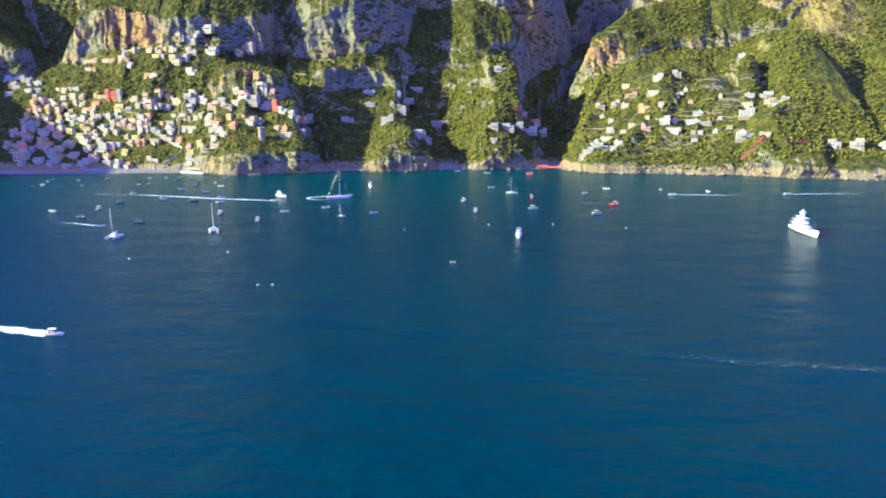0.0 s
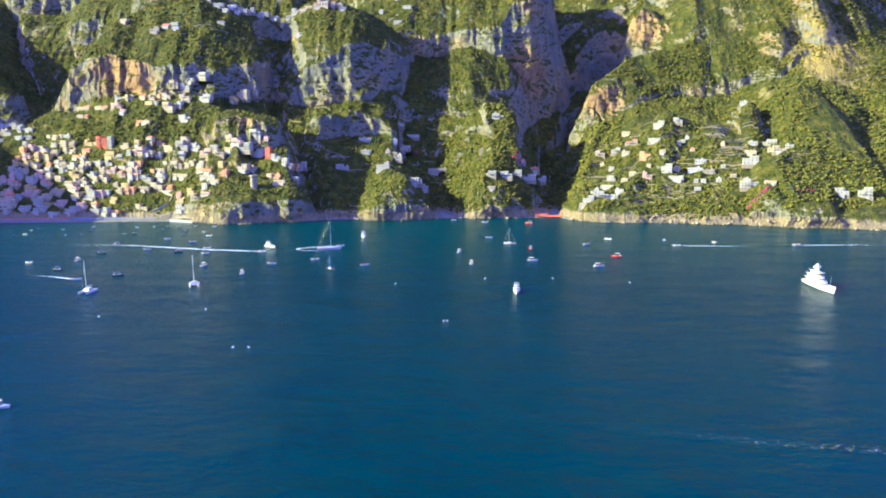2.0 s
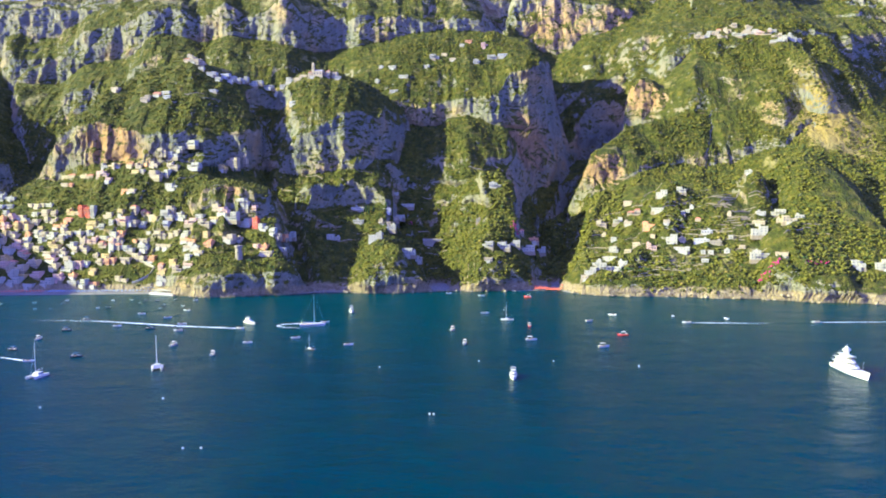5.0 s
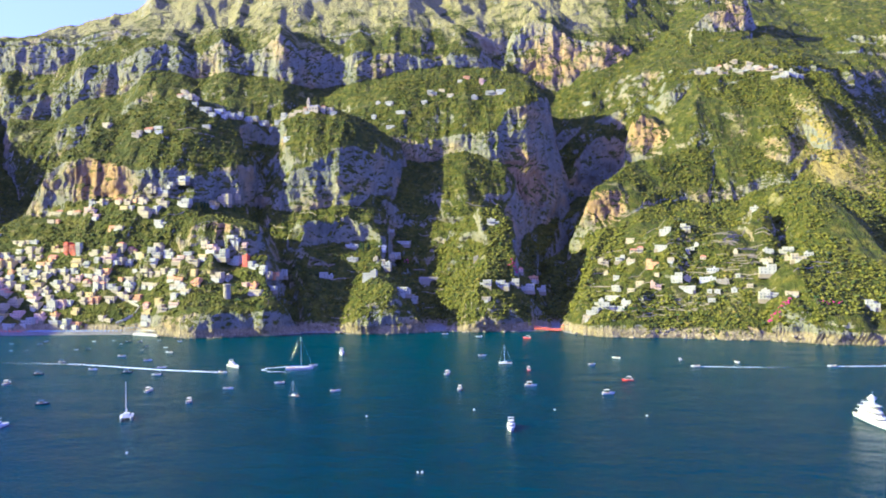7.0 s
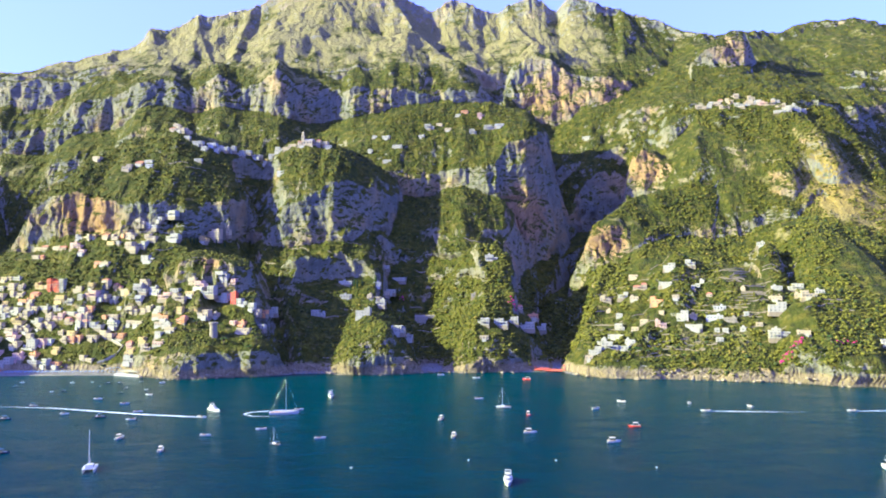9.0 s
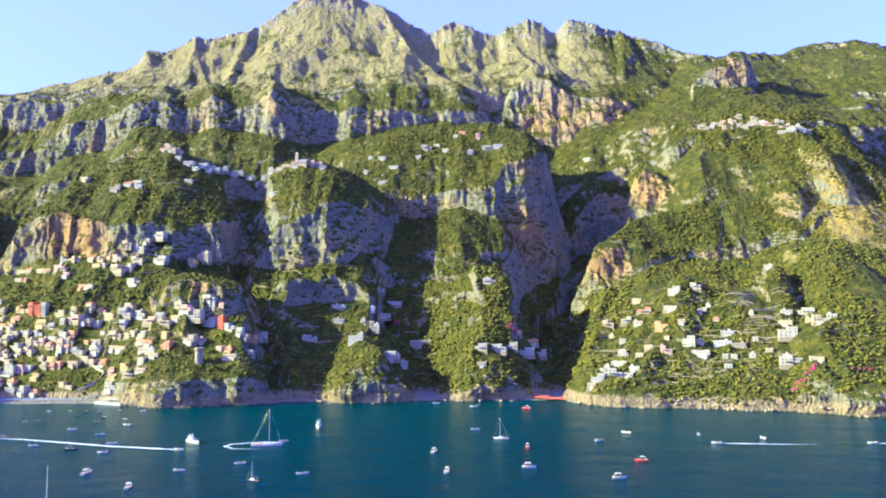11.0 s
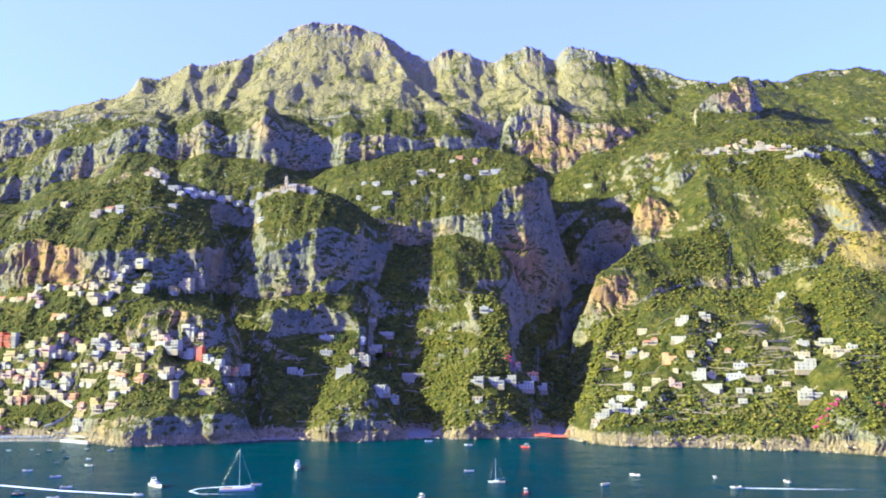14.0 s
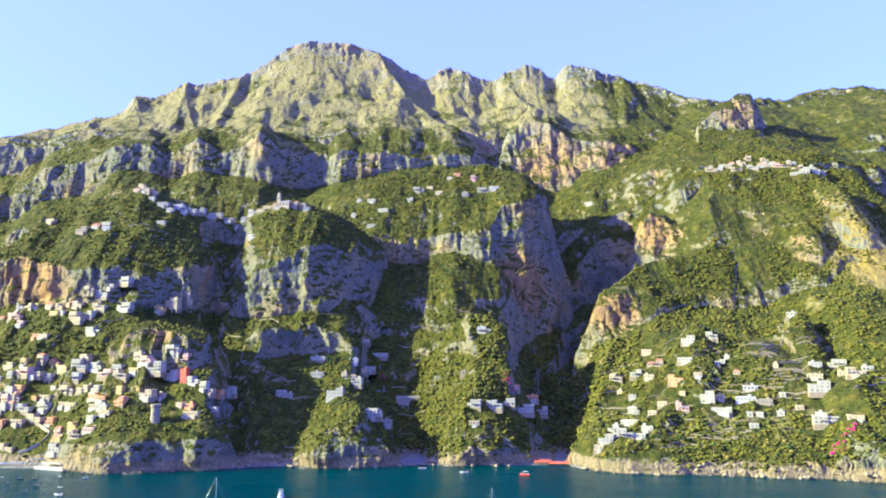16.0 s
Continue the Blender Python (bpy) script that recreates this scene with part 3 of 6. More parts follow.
def relief(x, y):
    """Height of the land over the sea at arrays x, y."""
    sx, sy, sc, ss, sb = (np.array([row[k] for row in SHORE], float) for k in range(5))
    dense = np.arange(-1500.0, 1500.0, 3.0)
    kern = np.exp(-0.5 * (np.arange(-9, 10) * 3 / 10.0) ** 2)
    sy, sc, ss, sb = (np.convolve(np.pad(np.interp(dense, sx, a), 9, "edge"), kern / kern.sum(), "valid") for a in (sy, sc, ss, sb))
    sx = dense
    wob = 10 * fbm(x, y, 45, 3) + 5 * fbm(x + 90, y, 12, 2) + 9 * fbm(x + 0.7 * y + 40, y - 0.4 * x, 27, 4)
    xs = x + 16 * fbm(x + 7, y + 3, 42, 3)
    strand = np.interp(xs, sx, sb)
    coast = y - np.interp(xs, sx, sy) + 0.6 * wob * (1 - np.clip(strand / 8, 0, 0.85))
    inland = coast - strand
    cliff, slope = np.interp(xs, sx, sc), np.interp(xs, sx, ss)
    bank = np.interp(xs, [-330, -240, -190, -110, 230, 320], [128, 120, 75, 50, 50, 150])
    base = cliff * np.clip(inland / 7, 0, 1) ** 0.7 + slope * np.minimum(np.clip(inland, 0, None), bank) + np.interp(xs, [-330, -220, 220, 300], [0.32, 0.16, 0.16, 0.32]) * np.clip(inland - bank, 0, 900)
    base = base + 0.09 * np.clip(coast, 0, strand)
    base = np.where(coast < 0, np.maximum(coast * 0.8, -12), base)
    top = base
    warp = 26 * fbm(x, y, 70, 4, True) + 14 * fbm(x + 31, y + 77, 24, 3)
    ragged = 15 * fbm(x + 11, y + 7, 13, 3)
    crumble = np.clip(0.95 + 1.5 * fbm(x + 400, y + 50, 85, 3), 0.25, 1.5)
    best = np.full(x.shape, -1e9)
    for name, (apron, reach, back, power, crest, rim, foot) in HILLS.items():
        best = np.maximum(best, hill(x, y, name, apron, reach, back, power, crest, rim, foot))
    best = np.maximum(best, np.minimum(ribs(x, y), best + 6 + 54 * np.clip((y - 1445) / 70, 0, 1)))
    for name, (slope_s, reach, nodes) in SPURS.items():
        nd = np.array(nodes, float)
        wild = WILD.get(name, 0.8)
        for p, q in zip(nd[:-1], nd[1:]):
            u, d = along(x, y, p, q)
            z, r, drop, c = (p[k] + u * (q[k] - p[k]) for k in (2, 3, 4, 5))
            edge = np.maximum(r, 20)
            far = np.clip((d - 0.55 * edge) / (0.6 * edge + 8), 0, 1)
            d = np.maximum(d + wild * warp * (0.15 + 0.85 * far) + ragged * np.exp(-(((d - r - 8) / 16) ** 2)), 0)
            r = np.maximum(r, 0.5)
            c = c * (1 + (crumble - 1) * min(1.0, wild))
            h = z - drop * np.minimum(d / r, 1) ** 1.15 - c * (0.62 * np.clip((d - r) / 7, 0, 1) + 0.38 * np.clip((d - r - 12) / 7, 0, 1))
            run = np.maximum(d - r - 19 * (c > 0), 0) + 0.35 * np.clip(d - r, 0, 19)
            best = np.maximum(best, h - slope_s * run - (1.5 - slope_s) * np.maximum(run - reach, 0))
    top = np.where(inland > 0, np.maximum(top, np.minimum(best, cliff + 1.5 * inland + 4)), top)
    for half, wall, wide, nodes in RAVINES.values():
        cut = np.full(x.shape, 1e9)
        for p, q in zip(nodes[:-1], nodes[1:]):
            u, d = along(x, y, p, q)
            e = np.maximum(d - half + 0.45 * warp, 0)
            cut = np.minimum(cut, p[2] + u * (q[2] - p[2]) + wall * e + 4 * np.maximum(e - wide, 0))
        top = np.where(coast > 0, np.minimum(top, cut), top)
    land = np.clip(inland / 25, 0, 1)
    high = np.clip((top - 330) / 120, 0, 1) * np.clip((y - 1430) / 120, 0, 1)
    top = top + land * (5 * fbm(x, y, 40, 5) + 9 * np.clip((y - 870) / 80, 0, 1) * fbm(x + 60, y + 20, 90, 3) + high * (34 * fbm(x + 0.3 * y, y * 0.45, 95, 4, True) + 8 * fbm(x, y, 30, 3, True)))
    return top


def smooth_mesh(name, verts, quads):
    me = bpy.data.meshes.new(name)
    me.vertices.add(len(verts))
    me.vertices.foreach_set("co", np.asarray(verts, np.float32).ravel())
    quads = np.asarray(quads, np.int32)
    me.loops.add(quads.size)
    me.loops.foreach_set("vertex_index", quads.ravel())
    me.polygons.add(len(quads))
    me.polygons.foreach_set("loop_start", np.arange(0, quads.size, quads.shape[1], dtype=np.int32))
    me.update(calc_edges=True)
    return me


FAN = np.concatenate([np.linspace(-1.3, -0.68, 50), np.linspace(-0.6785, 0.68, 860), np.linspace(0.684, 0.9, 14)])
ROWS_Y = np.concatenate([np.arange(530, 710, 12.0), np.arange(710, 1980, 2.0), np.linspace(1980, 4200, 24)])
LAND_Y, LAND_U = np.meshgrid(ROWS_Y, FAN, indexing="ij")
LAND_Z = relief(LAND_U * LAND_Y, LAND_Y)


def ground_z(x, y):
    """Height of the finished land sheet at arrays x, y."""
    x, y = np.atleast_1d(np.asarray(x, float)), np.atleast_1d(np.asarray(y, float))
    j = np.clip(np.searchsorted(FAN, x / y) - 1, 0, len(FAN) - 2)
    fu = np.clip((x / y - FAN[j]) / (FAN[j + 1] - FAN[j]), 0, 1)
    i = np.clip(np.searchsorted(ROWS_Y, y) - 1, 0, len(ROWS_Y) - 2)
    fy = np.clip((y - ROWS_Y[i]) / (ROWS_Y[i + 1] - ROWS_Y[i]), 0, 1)
    return (LAND_Z[i, j] * (1 - fu) + LAND_Z[i, j + 1] * fu) * (1 - fy) + (LAND_Z[i + 1, j] * (1 - fu) + LAND_Z[i + 1, j + 1] * fu) * fy


def make_land():
    """One sheet of land: each strip from the sea to the summits is divided by its own length, so that cliffs are as fine as slopes; cliffs are weathered sideways."""
    rows, cols = 520, len(FAN)
    gy, gz = np.empty((rows, cols)), np.empty((rows, cols))
    goal = np.linspace(0, 1, rows)
    for j in range(cols):
        z = LAND_Z[:, j]
        dy, dz = np.diff(ROWS_Y), np.diff(z)
        step = np.hypot(dy, dz) / (ROWS_Y[:-1] - 100) * np.where(dz < -0.3 * dy, 0.35, 1.0) * np.where(z[1:] < -3, 0.05, 1.0) * np.where(ROWS_Y[1:] > 1900, 0.1, 1.0)
        run = np.concatenate([[0], np.cumsum(step)])
        gy[:, j] = np.interp(goal, run / run[-1], ROWS_Y)
        gz[:, j] = np.interp(gy[:, j], ROWS_Y, z)
    gx = FAN[None, :] * gy
    steep = np.zeros_like(gz)
    steep[1:-1] = (gz[2:] - gz[:-2]) / np.maximum(gy[2:] - gy[:-2], 0.05)
    w = np.clip((steep - 1.2) / 1.4, 0, 1) * np.clip((gz - 2) / 8, 0, 1)
    sx = gx + 0.45 * gy
    gy = gy - w * (9 * fbm(sx, gz, 26, 4) + 7 * fbm(sx + 40, gz * 0.25, 15, 3, True) + 4 * fbm(sx + 9, gz * 1.6, 9, 2, True))
    gx = gx + w * 6 * fbm(sx + 77, gz + 31, 20, 3)
    i = np.arange((rows - 1) * cols).reshape(rows - 1, cols)[:, :-1].ravel()
    me = smooth_mesh("land", np.stack([gx, gy, gz], -1).reshape(-1, 3), np.stack([i, i + 1, i + cols + 1, i + cols], 1))
    me.polygons.foreach_set("use_smooth", np.ones(len(me.polygons), bool))
    me.materials.append(TERRAIN)
    return tagged(new("ground", me), "steep limestone mountainside with green scrub and bare cliffs", "mountainside", kind="structure")


def make_sea():
    me = smooth_mesh("sea", [(-6000, -4000, 0), (6000, -4000, 0), (6000, 1600, 0), (-6000, 1600, 0)], [(0, 1, 2, 3)])
    me.materials.append(SEA)
    return tagged(new("water", me), "deep blue sea with small ripples, teal by the shore", "sea", kind="structure")


land = make_land()
sea = make_sea()


# ---- more materials ----
def plain_paint(name, base, var=0.12, rough=0.75, grime=0.35):
    """Lime-washed or painted plaster with stains, tinted a little from thing to thing."""
    m, nt, b = material(name)
    pos = node(nt, "NewGeometry").outputs["Position"]
    rnd = node(nt, "ObjectInfo").outputs["Random"]
    stain = noise_tex(nt, node(nt, "Mapping", {"Vector": pos, "Scale": (1, 1, 0.3)}).outputs[0], 0.5, 4)
    fine = noise_tex(nt, pos, 2.5, 3)
    col = mixc(nt, maths(nt, "MULTIPLY", rnd, var), base, tuple(c * f for c, f in zip(base, (0.8, 0.72, 0.6))))
    col = mixc(nt, span(nt, stain, 0.5, 0.75, 0.0, grime), col, tuple(c * 0.55 for c in base))
    put(nt, b, color=col, rough=rough, normal=bump(nt, fine, 0.2, 0.05))
    return m


def leaf_material(name, dark, light, dry):
    m, nt, b = material(name)
    geo = node(nt, "NewGeometry")
    rnd = geo.outputs["Random Per Island"]
    big = noise_tex(nt, geo.outputs["Position"], 0.02, 3)
    fine = noise_tex(nt, geo.outputs["Position"], 1.3, 3)
    col = ramp(nt, rnd, [(0.05, dark), (0.96, light), (1.0, dry)])
    col = mixc(nt, span(nt, big, 0.42, 0.66, 0.0, 0.6), col, light)
    col = mixc(nt, span(nt, fine, 0.45, 0.7, 0.0, 0.5), col, tuple(c * 0.5 for c in dark))
    put(nt, b, color=col, rough=0.8, normal=bump(nt, fine, 0.8, 0.6))
    b.inputs["Specular IOR Level"].default_value = 0.2
    return m


def simple(name, base, rough=0.5, metal=0.0, scale=1.5):
    m, nt, b = material(name)
    pos = node(nt, "NewGeometry").outputs["Position"]
    n = noise_tex(nt, pos, scale, 3)
    put(nt, b, color=mixc(nt, span(nt, n, 0.4, 0.7, 0.0, 0.5), base, tuple(c * 0.7 for c in base)), rough=rough, metal=metal)
    return m


def foam_material():
    m, nt, b = material("sea_foam")
    pos = node(nt, "NewGeometry").outputs["Position"]
    n = noise_tex(nt, node(nt, "Mapping", {"Vector": pos, "Scale": (0.5, 1, 1)}).outputs[0], 0.9, 6, 0.75)
    edge = node(nt, "Attribute", attribute_name="thick").outputs["Fac"]
    put(nt, b, color=(0.8, 0.85, 0.86), rough=0.9, alpha=span(nt, maths(nt, "ADD", n, edge), 0.78, 1.08))
    return m


def glass_dark(name):
    m, nt, b = material(name)
    n = noise_tex(nt, node(nt, "NewGeometry").outputs["Position"], 0.4, 2)
    put(nt, b, color=ramp(nt, n, [(0.4, (0.07, 0.07, 0.07)), (0.6, (0.16, 0.15, 0.14))]), rough=0.12)
    return m


WALLS = {
    "white": plain_paint("white_limewash", (0.36, 0.345, 0.28), 0.35),
    "cream": plain_paint("cream_plaster", (0.385, 0.315, 0.195)),
    "yellow": plain_paint("ochre_plaster", (0.43, 0.32, 0.12)),
    "pink": plain_paint("rose_plaster", (0.50, 0.33, 0.25)),
    "red": plain_paint("red_plaster", (0.47, 0.07, 0.03)),
    "orange": plain_paint("orange_plaster", (0.53, 0.26, 0.11)),
    "grey": plain_paint("grey_render", (0.38, 0.37, 0.35)),
    "stone": plain_paint("old_stone", (0.25, 0.215, 0.155), grime=0.6),
}
ROOF = plain_paint("roof_terrace", (0.36, 0.32, 0.28))
TILE = plain_paint("terracotta_tile", (0.42, 0.17, 0.09))
PANE = glass_dark("window_glass")
SHUTTER = simple("green_shutter", (0.05, 0.11, 0.08), 0.6)
RAIL = simple("iron_rail", (0.30, 0.30, 0.29), 0.5, 0.3)
STONE_WALL = plain_paint("dry_stone", (0.22, 0.18, 0.115), grime=0.6)
LEAF = leaf_material("leaves", (0.050, 0.057, 0.008), (0.146, 0.136, 0.0095), (0.23, 0.17, 0.03))
DARK_LEAF = leaf_material("dark_leaves", (0.024, 0.036, 0.009), (0.06, 0.074, 0.012), (0.10, 0.11, 0.02))
PINE = leaf_material("pine_needles", (0.022, 0.046, 0.014), (0.055, 0.095, 0.022), (0.09, 0.12, 0.03))
CYPRESS = leaf_material("cypress_leaves", (0.012, 0.028, 0.010), (0.026, 0.048, 0.016), (0.03, 0.055, 0.02))
BARK = simple("bark", (0.12, 0.085, 0.06), 0.9)
FOAM = foam_material()
GEL = simple("white_gelcoat", (0.54, 0.535, 0.49), 0.3)
DARKHULL = simple("dark_hull", (0.03, 0.035, 0.05), 0.35)
REDHULL = simple("red_hull", (0.55, 0.05, 0.03), 0.4)
TEAK = simple("teak_deck", (0.34, 0.20, 0.10), 0.6)
SMOKED = glass_dark("smoked_glass")
METAL = simple("mast_aluminium", (0.62, 0.62, 0.60), 0.35, 0.6)
CANVAS = simple("blue_canvas", (0.05, 0.09, 0.20), 0.8)
ORANGE_CLOTH = simple("orange_canvas", (0.62, 0.13, 0.05), 0.8)
BLUE_CLOTH = simple("pale_blue_canvas", (0.20, 0.30, 0.45), 0.8)
CREAM_CLOTH = simple("cream_canvas", (0.62, 0.55, 0.42), 0.8)
BLOOM = leaf_material("bougainvillea", (0.30, 0.015, 0.11), (0.48, 0.03, 0.20), (0.40, 0.05, 0.22))


# ---- mesh helpers ----
class Shape:
    """Gathers boxes, prisms and tubes, then becomes one mesh."""

    def __init__(self):
        self.v, self.f, self.m = [], [], []

    def add(self, verts, faces, mat=0):
        k = len(self.v)
        self.v += [tuple(p) for p in verts]
        self.f += [tuple(i + k for i in f) for f in faces]
        self.m += [mat] * len(faces)
        return self

    def box(self, x0, y0, z0, x1, y1, z1, mat=0, taper=0.0):
        t = taper
        v = [(x0, y0, z0), (x1, y0, z0), (x1, y1, z0), (x0, y1, z0), (x0 + t, y0 + t, z1), (x1 - t, y0 + t, z1), (x1 - t, y1 - t, z1), (x0 + t, y1 - t, z1)]
        return self.add(v, [(3, 2, 1, 0), (4, 5, 6, 7), (0, 1, 5, 4), (1, 2, 6, 5), (2, 3, 7, 6), (3, 0, 4, 7)], mat)

    def tube(self, a, b, ra, rb, n=6, mat=0):
        a, b = Vector(a), Vector(b)
        q = (b - a).to_track_quat("Z", "Y")
        v = []
        for c, r in ((a, ra), (b, rb)):
            v += [c + q @ Vector((r * math.cos(2 * math.pi * i / n), r * math.sin(2 * math.pi * i / n), 0)) for i in range(n)]
        f = [(i, (i + 1) % n, n + (i + 1) % n, n + i) for i in range(n)] + [tuple(range(n - 1, -1, -1)), tuple(range(n, 2 * n))]
        return self.add(v, f, mat)

    def rings(self, rings, mat=0, cap=True):
        """Skins a row of rings with equal counts of points."""
        n = len(rings[0])
        v = [p for r in rings for p in r]
        f = []
        for k in range(len(rings) - 1):
            f += [(k * n + i, k * n + (i + 1) % n, (k + 1) * n + (i + 1) % n, (k + 1) * n + i) for i in range(n)]
        if cap:
            f += [tuple(range(n - 1, -1, -1)), tuple(range((len(rings) - 1) * n, len(rings) * n))]
        return self.add(v, f, mat)

    def mesh(self, name, mats):
        me = bpy.data.meshes.new(name)
        me.from_pydata(self.v, [], self.f)
        for m in mats:
            me.materials.append(m)
        me.polygons.foreach_set("material_index", self.m)
        me.update()
        return me


def part(name, data, parent, m=None, label=""):
    ob = new(name, data)
    ob.parent = parent
    if m is not None:
        ob.matrix_local = m
    return tagged(ob, label) if label else ob


def thing(name, label, category, m=None, group="", data=None):
    ob = new(name, data)
    if m is not None:
        ob.matrix_world = m
    return tagged(ob, label, category, group)


def height(x, y):
    return float(ground_z(x, y)[0])


# ---- houses ----
def window_mesh():
    s = Shape()
    s.box(-0.75, -0.06, -0.95, 0.75, 0.1, 0.95, 1)
    s.box(-0.6, -0.09, -0.8, 0.6, -0.05, 0.8, 0)
    s.box(-0.04, -0.11, -0.8, 0.04, -0.08, 0.8, 1)
    return s.mesh("window", [PANE, WALLS["white"]])


def shutter_mesh():
    s = Shape()
    s.box(-0.75, -0.06, -1.0, 0.75, 0.1, 1.0, 1)
    s.box(-0.6, -0.09, -0.9, 0.6, -0.05, 0.9, 0)
    for k in (-1, 1):
        s.box(k * 0.98 - 0.28, -0.1, -0.9, k * 0.98 + 0.28, -0.02, 0.9, 2)
    return s.mesh("shuttered_window", [PANE, WALLS["white"], SHUTTER])


def french_mesh():
    s = Shape()
    s.box(-1.0, -0.06, -1.1, 1.0, 0.1, 1.2, 1)
    s.box(-0.85, -0.09, -1.1, 0.85, -0.05, 1.05, 0)
    s.box(-0.05, -0.11, -1.1, 0.05, -0.08, 1.05, 1)
    return s.mesh("french_window", [PANE, WALLS["white"]])


def arch_mesh():
    s = Shape()
    ring = [(1.25 * math.cos(math.pi * i / 8), 1.25 * math.sin(math.pi * i / 8)) for i in range(9)]
    pts = [(1.25, -1.5)] + ring + [(-1.25, -1.5)]
    s.rings([[(x, -0.07, z) for x, z in pts], [(x, 0.1, z) for x, z in pts]])
    return s.mesh("arched_opening", [PANE])


OPENINGS = [window_mesh(), shutter_mesh(), french_mesh(), arch_mesh()]
HOUSE_RNG = random.Random(11)
SMALL = Matrix.Diagonal((0.6, 1.0, 0.68, 1.0))
COLOURS = {"w": "white", "c": "cream", "y": "yellow", "p": "pink", "r": "red", "o": "orange", "g": "grey", "s": "stone"}
COLOUR_WORDS = {"w": "white-washed", "c": "cream plastered", "y": "ochre-yellow", "p": "rose-pink", "r": "brick-red", "o": "orange plastered", "g": "grey rendered", "s": "bare stone"}


def house(x, y, w, h, colour, group, face=-6):
    """A terraced Mediterranean house: stepped walls, parapets, windows, terrace with rail."""
    rng = HOUSE_RNG
    storey, w = 3.0, min(w * 0.9, 17.0)
    levels = max(1, min(6, round(0.6 * h / storey)))
    depth = max(5.0, min(8.0, w * 0.6))
    yaw = face + rng.uniform(-5, 5)
    ca, sa = math.cos(radians(yaw)), math.sin(radians(yaw))
    foot = [height(x + k * w * ca, y + k * w * sa) for k in (-0.45, 0.0, 0.45)]
    z = 0.8 * max(foot) + 0.2 * min(foot)
    tiled = colour in "cypo" and rng.random() < 0.12 and levels < 4
    word = "pitched terracotta roof" if tiled else "flat roof terrace"
    label = "%s %s house with a %s on the slope" % (COLOUR_WORDS[colour], ("low", "two-storey", "three-storey", "tall")[min(levels, 4) - 1], word)
    root = thing("house", label, "house", pose(x, y, z, 0, 0, yaw), group)
    wall, other = WALLS[COLOURS[colour]], WALLS["white"]
    # blocks: the main one, and often a lower wing
    blocks = [(-w / 2, w / 2, 0.0, depth, levels)]
    if w > 9 and levels > 1:
        cut = rng.uniform(-0.15, 0.3) * w
        step = rng.choice((1, 1, 2)) if levels > 2 else 1
        if rng.random() < 0.5:
            blocks = [(-w / 2, cut, 0.0, depth, levels), (cut, w / 2, rng.uniform(-1, 1.5), depth, levels - step)]
        else:
            blocks = [(-cut, w / 2, 0.0, depth, levels), (-w / 2, -cut, rng.uniform(-1, 1.5), depth, levels - step)]
    kind = rng.choice((0, 0, 1, 1, 2))
    banded = rng.random() < 0.45
    for x0, x1, y0, y1, n in blocks:
        top = n * storey
        s = Shape().box(x0, y0, -0.3, x1, y1, top, 0)
        s.box(x0 - 0.12, y0 - 0.12, -0.3, x1 + 0.12, y1, 0.5, 0)
        part("wall", s.mesh("wall", [wall]), root)
        lip = rng.uniform(0.3, 1.2)
        part("plinth", Shape().box(x0 - lip, y0 - lip, -5, x1 + lip, y1, -0.304, 0, 0.3).mesh("plinth", [STONE_WALL]), root)
        r = Shape()
        if tiled:
            mid, e = (y0 + y1) / 2, 0.45
            v = [(x0 - e, y0 - e, top), (x1 + e, y0 - e, top), (x1 + e, y1 + e, top), (x0 - e, y1 + e, top), (x0 + 1.5, mid, top + 1.8), (x1 - 1.5, mid, top + 1.8)]
            r.add(v, [(0, 1, 5, 4), (1, 2, 5), (2, 3, 4, 5), (3, 0, 4), (3, 2, 1, 0)])
            part("roof", r.mesh("roof", [TILE]), root, label="terracotta tiled roof")
        else:
            # a tray: slab, parapet all round and the terrace floor inside it
            loops = [(0.15, 0.004), (0.15, 0.95), (-0.1, 0.95), (-0.1, 0.2)]
            v = [(cx, cy, top + dz) for e, dz in loops for cx, cy in ((x0 - e, y0 - e), (x1 + e, y0 - e), (x1 + e, y1 + e), (x0 - e, y1 + e))]
            r.add(v, [(3, 2, 1, 0)] + [(4 * k + i, 4 * k + (i + 1) % 4, 4 * k + 4 + (i + 1) % 4, 4 * k + 4 + i) for k in range(3) for i in range(4)], 1)
            r.f.append((12, 13, 14, 15))
            r.m.append(0)
            if rng.random() < 0.3:
                cx = rng.uniform(x0 + 1.5, x1 - 1.5)
                part("stair_hut", Shape().box(cx - 1.2, y1 - 3, top + 0.204, cx + 1.2, y1 - 0.6, top + 2.6, 0).mesh("stair_hut", [wall]), root)
            part("roof", r.mesh("roof", [ROOF, wall]), root)
        if banded:
            for lv in range(1, n):
                deep = rng.uniform(0.5, 1.5)
                gallery = part("gallery", Shape().box(x0 - 0.1, y0 - deep, lv * storey - 0.12, x1 + 0.1, y0 - 0.13, lv * storey + 0.16).mesh("gallery", [wall if rng.random() < 0.5 else other]), root)
                part("parapet", Shape().box(x0 - 0.1, y0 - deep, lv * storey + 0.164, x1 + 0.1, y0 - deep + 0.12, lv * storey + 0.95).mesh("parapet", [wall]), gallery)
        # openings, row by row on the sea front, and on the sunny side
        count = max(1, int((x1 - x0) / 3.0))
        for lv in range(n):
            low = lv == 0 and rng.random() < 0.25 and count > 1
            for i in range(count):
                if rng.random() < 0.08:
                    continue
                wx = x0 + (i + 0.5) * (x1 - x0) / count
                k = 3 if low else (kind if rng.random() < 0.7 else 2)
                part("window", OPENINGS[k], root, pose(wx, y0 - (0.13 if lv == 0 else 0.01), lv * storey + 1.65) @ SMALL)
